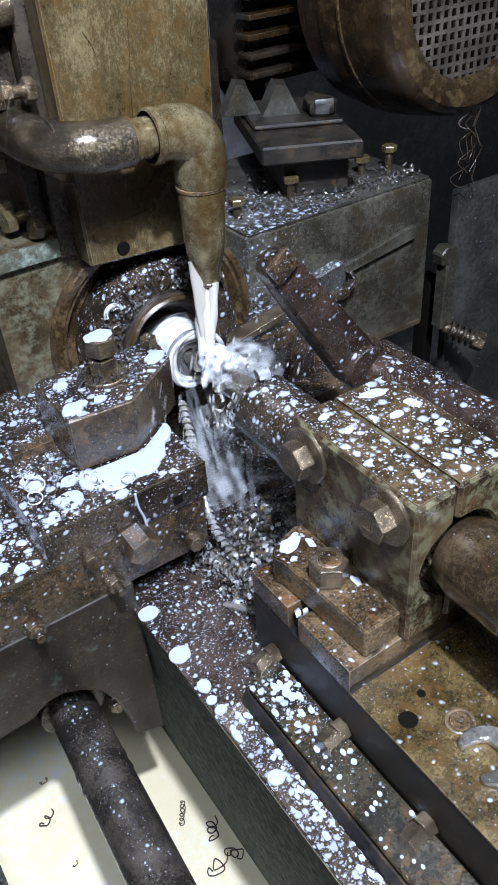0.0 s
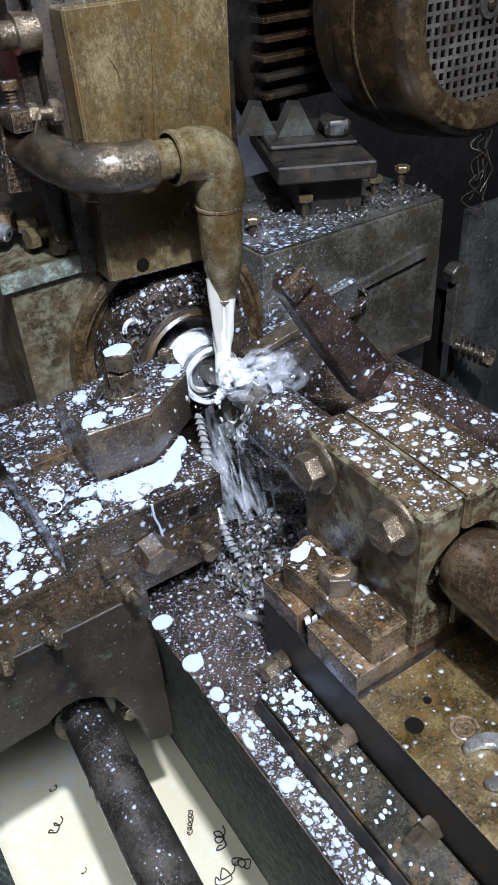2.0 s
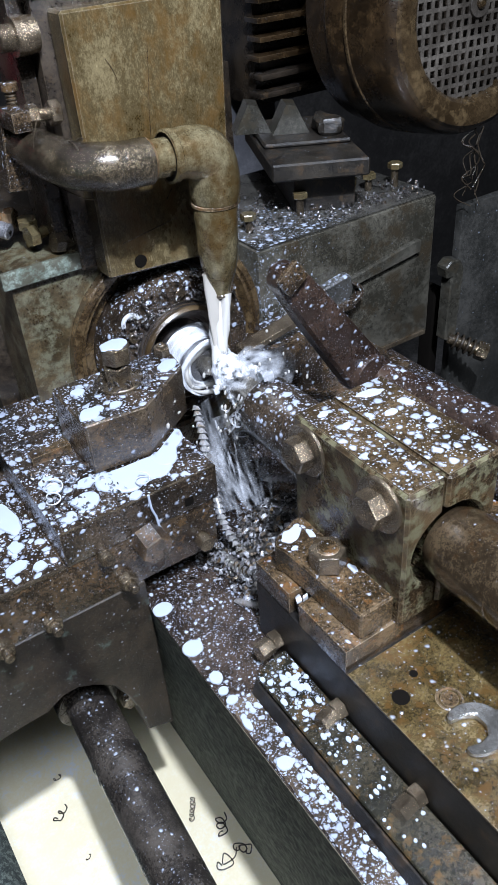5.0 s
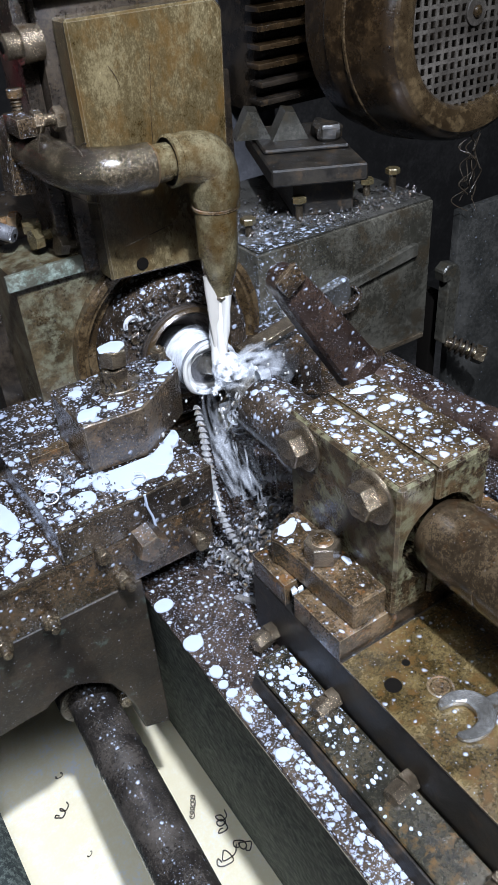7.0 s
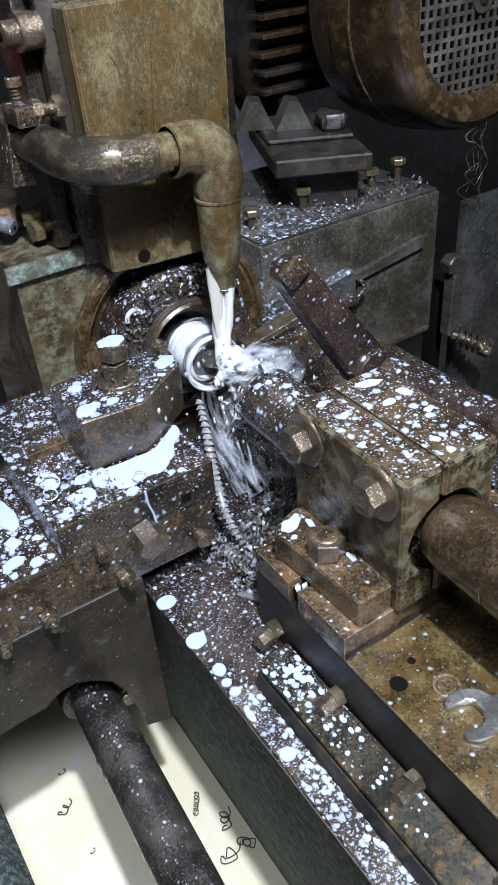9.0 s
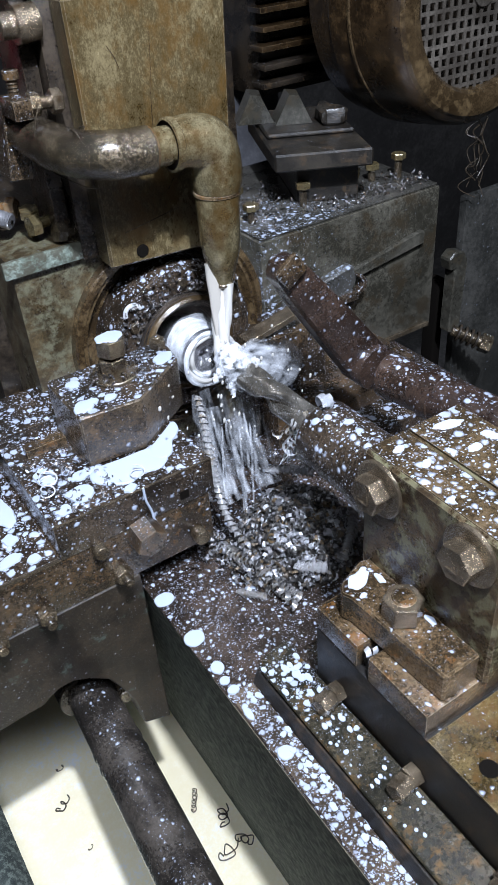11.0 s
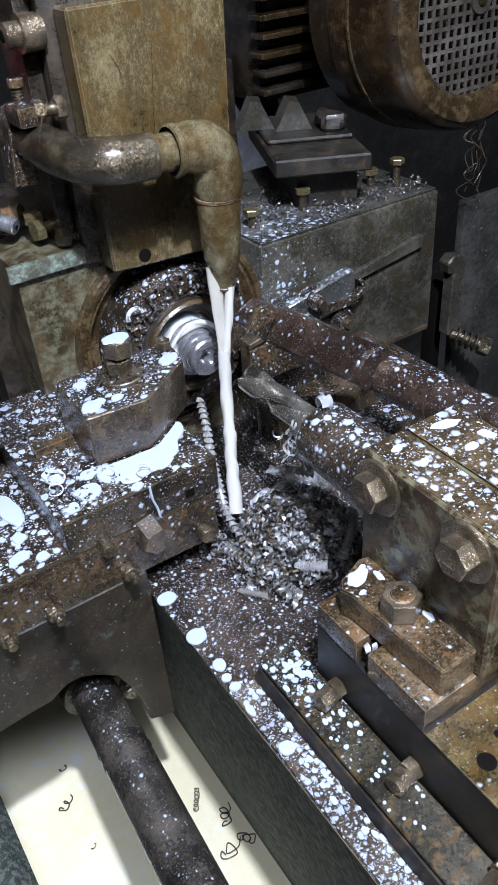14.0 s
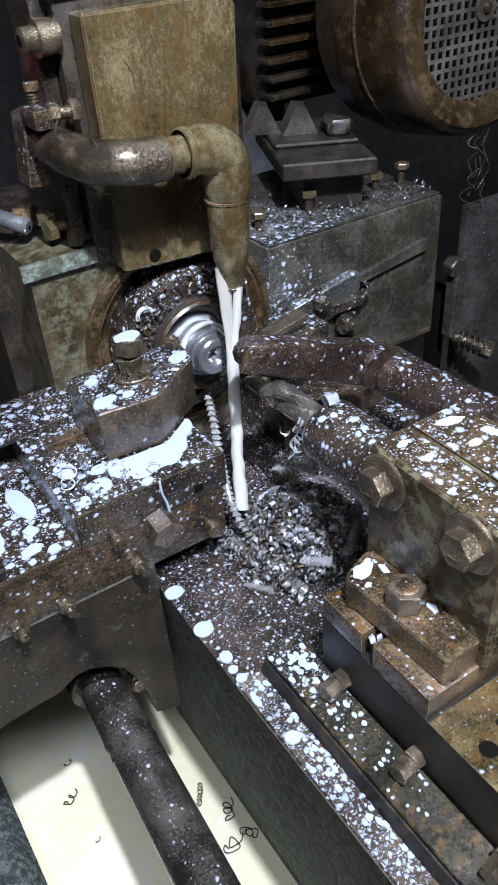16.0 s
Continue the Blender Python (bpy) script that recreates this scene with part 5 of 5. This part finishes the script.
def fall_line(z0, z1, n=20):
    """Points down the stream's curved way from height z0 to z1."""
    zs = [p.z for p in FALL][::-1]
    out = []
    for k in range(n + 1):
        z = z0 + (z1 - z0) * k / n
        out.append(Vector((np.interp(z, zs, [p.x for p in FALL][::-1]), np.interp(z, zs, [p.y for p in FALL][::-1]), z)))
    return out


def jet(z0, z1, r0, r1, seed, flat=1.0):
    """A falling stream with a wavering, narrowing outline."""
    ln = fall_line(z0, z1, 26)
    bm = tube(ln, [r0 + (r1 - r0) * (i / 26) ** 0.6 for i in range(27)], 24)
    for i, v in enumerate(bm.verts):
        c = ln[min(i // 24, 26)]
        v.co.y = c.y + (v.co.y - c.y) * flat
        v.co.x += 0.0014 * noise.noise(Vector((v.co.x * 150, v.co.y * 150, v.co.z * 22 + seed)))
        v.co.y += 0.0014 * noise.noise(Vector((v.co.x * 150 + 9, v.co.y * 150, v.co.z * 22 + seed)))
    return bm


stream = thing("coolant_stream", "thick white stream of coolant falling from the nozzle", "coolant stream", (0.159, 0.1, 1.0))
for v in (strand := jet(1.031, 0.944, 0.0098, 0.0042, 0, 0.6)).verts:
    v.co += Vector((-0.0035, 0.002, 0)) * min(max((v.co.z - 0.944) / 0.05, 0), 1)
# Same coolant in a greyer colour, which paints this side's beige-grey shading.
M_SHEET = plain("shaded_coolant_sheet", (0.40, 0.375, 0.335), 0.16)
part("upper_jet", strand, M_SHEET, stream, "side of the stream with greyish shading in its colour")
for v in (strand := jet(1.012, 0.944, 0.0048, 0.0038, 7)).verts:
    v.co += Vector((0.0068, -0.003, 0)) * min(max((v.co.z - 0.944) / 0.06, 0), 1)
part("upper_jet", strand, M_FLOW, stream, "narrow bright strand of the stream")
tails = []
for z0, z1, r0, r1, rise, dx, dy in ((0.957, 0.886, 0.0062, 0.0056, 0.070, 0.018, 0.026), (0.890, 0.826, 0.0056, 0.0066, 0.127, 0.037, 0.062)):
    tail = thing("falling_coolant", "white tail of the coolant stream dropping to the chips", "coolant stream", (0.135, 0.05, z0), "pieces of the falling stream")
    part("tail_jet", jet(z0, z1, r0, r1, 4), M_FLOW, tail)
    tails.append((tail, Vector((dx, dy, rise))))

HIT = Vector((0.139, 0.066, 0.953))


def sheet(start, way, length, r0, r1, seed, fall=0.4, flat=0.45):
    """A flattened, ragged tongue of thrown liquid."""
    way = Vector(way).normalized()
    ln = []
    for k in range(19):
        f = k / 18
        ln.append(Vector(start) + way * length * f + Vector((0, 0, -fall * (length * f) ** 2 * 10)))
    bm = tube(ln, [max((r0 + (r1 - r0) * (k / 18)) * (1 + 0.35 * math.sin(k * 1.7 + seed)), 0.0004) for k in range(19)], 14)
    for i, v in enumerate(bm.verts):
        c = ln[min(i // 14, 18)]
        v.co.y = c.y + (v.co.y - c.y) * flat
        v.co += noise.noise_vector(v.co * 110 + Vector((seed, seed * 2, 0))) * 0.0028
    return bm


splash = thing("splash", "white coolant splashing off the turning workpiece", "splash", HIT)
rng = random.Random(21)
for k in range(9):
    a = radians(rng.uniform(170, 380))
    way = (math.cos(a) * 0.9, -0.3 - 0.3 * rng.random(), math.sin(a) * 0.75 - 0.1)
    part("tongue", sheet(HIT + Vector((0.005 * math.cos(a), 0.0, 0.005 * math.sin(a))), way, rng.uniform(0.014, 0.026), 0.0075, 0.002, k, 0.5), (M_SPRAY, M_MIST)[k % 2], splash)
for k in range(4):
    a = radians(-30 + 18 * k)
    part("jet_arm", sheet(HIT + Vector((0.006, 0, 0.002)), (math.cos(a), -0.25 + 0.1 * (k % 4), math.sin(a) * 0.8), 0.026 + 0.006 * (k % 3), 0.0068, 0.0012, 40 + k, 0.2), M_MIST, splash)
for k in range(5):
    puff = bmesh.new()
    bmesh.ops.create_icosphere(puff, subdivisions=4, radius=1.0)
    for v in puff.verts:
        v.co = HIT + Vector((0.012 + 0.006 * k + (0.016 + 0.007 * k) * v.co.x, (0.008 + 0.002 * k) * v.co.y - 0.004, -0.002 * k + (0.014 + 0.0035 * k) * v.co.z))
        v.co += noise.noise_vector(v.co * 60 + Vector((k, 0, 0))) * 0.006
    part("puff", puff, M_PUFF, splash)
for k in range(22):
    a = radians(rng.uniform(-42, 34))
    way = Vector((math.cos(a), rng.uniform(-0.35, 0.25), math.sin(a) * 0.8)).normalized()
    p0, ln = HIT + way * rng.uniform(0.010, 0.040), rng.uniform(0.014, 0.034)
    bm = tube([p0 + way * ln * f + Vector((0, 0, -6.0 * (ln * f) ** 2)) for f in np.linspace(0, 1, 9)], [0.0002 + rng.uniform(0.0008, 0.002) * math.sin(math.pi * (0.1 + 0.85 * i / 8)) for i in range(9)], 8)
    part("streak", bm, M_VEIL, splash)
bead = turned([(0, 0.004), (0.004, 0.0125), (0.012, 0.0165), (0.021, 0.0145), (0.028, 0.006)], HIT + Vector((0.002, 0.0, -0.012)), (0, 0, 1), 28)
part("core", roughened(bead, 0.005, 90), M_SPRAY, splash)
droplets = []
for k in range(60):
    a, d = rng.uniform(0, 6.28), rng.uniform(0.02, 0.085)
    c = HIT + Vector((d * math.cos(a) * 1.1, -0.02 - 0.3 * d * rng.random(), d * math.sin(a) * 0.7 - 0.01))
    bm = bmesh.new()
    bmesh.ops.create_icosphere(bm, subdivisions=1, radius=rng.uniform(0.0006, 0.0016), matrix=Matrix.Translation(c) @ Matrix.Diagonal((1, 1, rng.uniform(1, 2.4), 1)))
    droplets.append(bm)
tagged(part("spray", joined(*droplets), M_FLOW, splash, "flying drops of coolant"), kind="stuff")

# film of coolant carried round by the workpiece
shroud = thing("coolant_veil", "veil of coolant flung round the turning workpiece", "splash", (AX, 0.12, AZ))
for k, (r0, r1, y0, y1, m) in enumerate(((0.0225, 0.0235, 0.126, 0.150, M_FLOW), (0.0245, 0.026, 0.120, 0.147, M_SPRAY), (0.0265, 0.0275, 0.116, 0.136, M_SPRAY), (0.0235, 0.030, 0.113, 0.125, M_MIST), (0.029, 0.033, 0.114, 0.139, M_MIST))):
    bm = turned([(0, r0), ((y1 - y0) * 0.5, (r0 + r1) * 0.5), (y1 - y0, r1)], (AX, y0, AZ), (0, 1, 0), 56, False)
    for v in bm.verts:
        v.co += noise.noise_vector(v.co * 60 + Vector((k, 0, 0))) * 0.0016
    part("film", bm, m, shroud)
for k in range(8):
    a0 = rng.uniform(0, 6.28)
    ln = [Vector((AX + (0.018 + 0.0014 * k) * math.cos(a0 + t), 0.113 - 0.001 * k + 0.002 * math.sin(3 * t), AZ + (0.018 + 0.0014 * k) * math.sin(a0 + t))) for t in np.linspace(0, rng.uniform(2.2, 4.6), 26)]
    part("ring_streak", tube(ln, [0.0004 + 0.0022 * math.sin(math.pi * i / 25) for i in range(26)], 8), M_SPRAY if k % 2 else M_FLOW, shroud)

curtain = thing("coolant_curtain", "ragged sheets of coolant running down to the chips", "splash", (0.14, 0.07, 0.87))
def veil_sheet(x0, x1, y0, z0, x2, x3, y2, z2, seed, bow=0.01):
    """A thin falling sheet between an upper and a lower edge, bowed and rippled."""
    bm = bmesh.new()
    rows = []
    for i in range(17):
        f = i / 16
        row = []
        for k in range(13):
            g = k / 12
            p = Vector((x0 + (x1 - x0) * g, y0, z0)).lerp(Vector((x2 + (x3 - x2) * g, y2, z2)), f)
            p += Vector((0, bow * f * (1 - f) * 4 - 0.004 * math.cos(g * 6 + seed), 0)) + noise.noise_vector(Vector((p.x * 60, seed, p.z * 20))) * 0.003
            row.append(bm.verts.new(p))
        rows.append(row)
    for a, b in zip(rows, rows[1:]):
        for k in range(12):
            bm.faces.new((a[k], a[k + 1], b[k + 1], b[k]))
    bmesh.ops.solidify(bm, geom=bm.faces[:], thickness=0.0006)
    return bm


for k, spec in enumerate(((0.112, 0.160, 0.080, 0.930, 0.092, 0.150, 0.030, 0.842, 1), (0.118, 0.172, 0.065, 0.922, 0.100, 0.165, 0.018, 0.846, 5), (0.108, 0.135, 0.060, 0.918, 0.090, 0.118, 0.022, 0.850, 9))):
    part("veil", veil_sheet(*spec), M_VEIL, curtain)
for k in range(18):
    x, y = rng.gauss(0.134, 0.019), rng.gauss(0.056, 0.013)
    z0, ln = rng.uniform(0.885, 0.925), rng.uniform(0.04, 0.085)
    wide = rng.uniform(0.0006, 0.0018)
    p = [Vector((x + 0.003 * math.sin(k + 3 * f) - 0.012 * f, y - 0.03 * f, z0 - ln * f)) for f in np.linspace(0, 1, 13)]
    bm = tube(p, [0.0003 + wide * math.sin(math.pi * (0.12 + 0.8 * i / 12)) for i in range(13)], 10)
    for v in bm.verts:
        v.co += noise.noise_vector(v.co * 120) * 0.0012
    part("thread", bm, (M_VEIL, M_VEIL, M_MIST)[k % 3], curtain)

# ---- what moves ----
CARRIAGE = [(0, -0.0130, 0), (1, -0.0117, 0), (2, -0.0096, 0), (3, -0.0077, 0), (4, -0.0057, 0), (6.5, -0.0009, 0), (7, 0, 0), (8, 0.0013, 0), (8.6, 0.0013, 0), (9.0, 0.0006, 0), (9.2, -0.0235, 0.001), (9.5, -0.066, 0.004), (9.8, -0.0795, 0.005), (10.2, -0.08, 0.005), (11.5, -0.08, 0.005), (16, -0.08, 0.005)]
SLIDE = [(0, 0.0074), (4, 0.0070), (4.6, 0.0058), (6.5, 0.0010), (7, 0), (7.5, -0.0009), (8.5, -0.0018), (9, -0.0014), (11.5, -0.0014), (12.5, -0.0004), (13.5, 0.0015), (14.5, 0.0022), (16, 0.0025)]
ARM = [(0, 55), (9, 55), (11.3, 53), (12.0, 48), (12.5, 44.5), (13, 41.5), (14, 37), (15, 31), (15.5, 27), (16, 23.5)]


def motions():
    for ob in (car, wrench):
        walk(ob, [(t, pose(*(ORG[ob] + Vector((0, dy, dz))))) for t, dy, dz in CARRIAGE])
    walk(post, [(t, pose(*(ORG[post] + Vector((dx, 0, 0))))) for t, dx in SLIDE])
    walk(arm, [(t, pose(*ORG[arm], 0, a, 0)) for t, a in ARM])
    walk(spindle, [(k / 10, pose(*ORG[spindle], 0, -80 * k, 0)) for k in range(161)])
    walk(shroud, [(k / 10, pose(*(ORG[shroud] + Vector((0, 0.0 if k < 124 else min((k - 124) * 0.008, 0.03), 0))), 0, -67 * k, 0)) for k in range(161)])
    rows, falls, drops = [], [[], []], []
    r = random.Random(2)
    for k in range(161):
        t = k / 10
        down = min(max((t - 12.5) / 0.4, 0), 1)
        tilt = r.uniform(-16, 16)
        rows.append((t, pose(HIT.x + r.gauss(0, 0.001) + 0.004 * down, HIT.y + r.gauss(0, 0.001) - 0.035 * down, HIT.z - 0.150 * down, r.uniform(-8, 8), tilt, r.uniform(-10, 10))))
        for n, (tail, up) in enumerate(tails):
            falls[n].append((t, pose(*(ORG[tail] + up * (1 - down) + Vector((r.gauss(0, 0.0004), r.gauss(0, 0.0004), 0))))))
        drops.append((t, pose(ORG[curtain].x + r.gauss(0, 0.002), ORG[curtain].y + r.gauss(0, 0.002) - 0.02 * down, ORG[curtain].z + 0.008 * math.sin(k * 2.1) - 0.135 * down, 0, r.uniform(-6, 6), r.uniform(-15, 15))))
    walk(splash, rows)
    for (tail, up), way in zip(tails, falls):
        walk(tail, way)
    walk(curtain, drops)


motions()
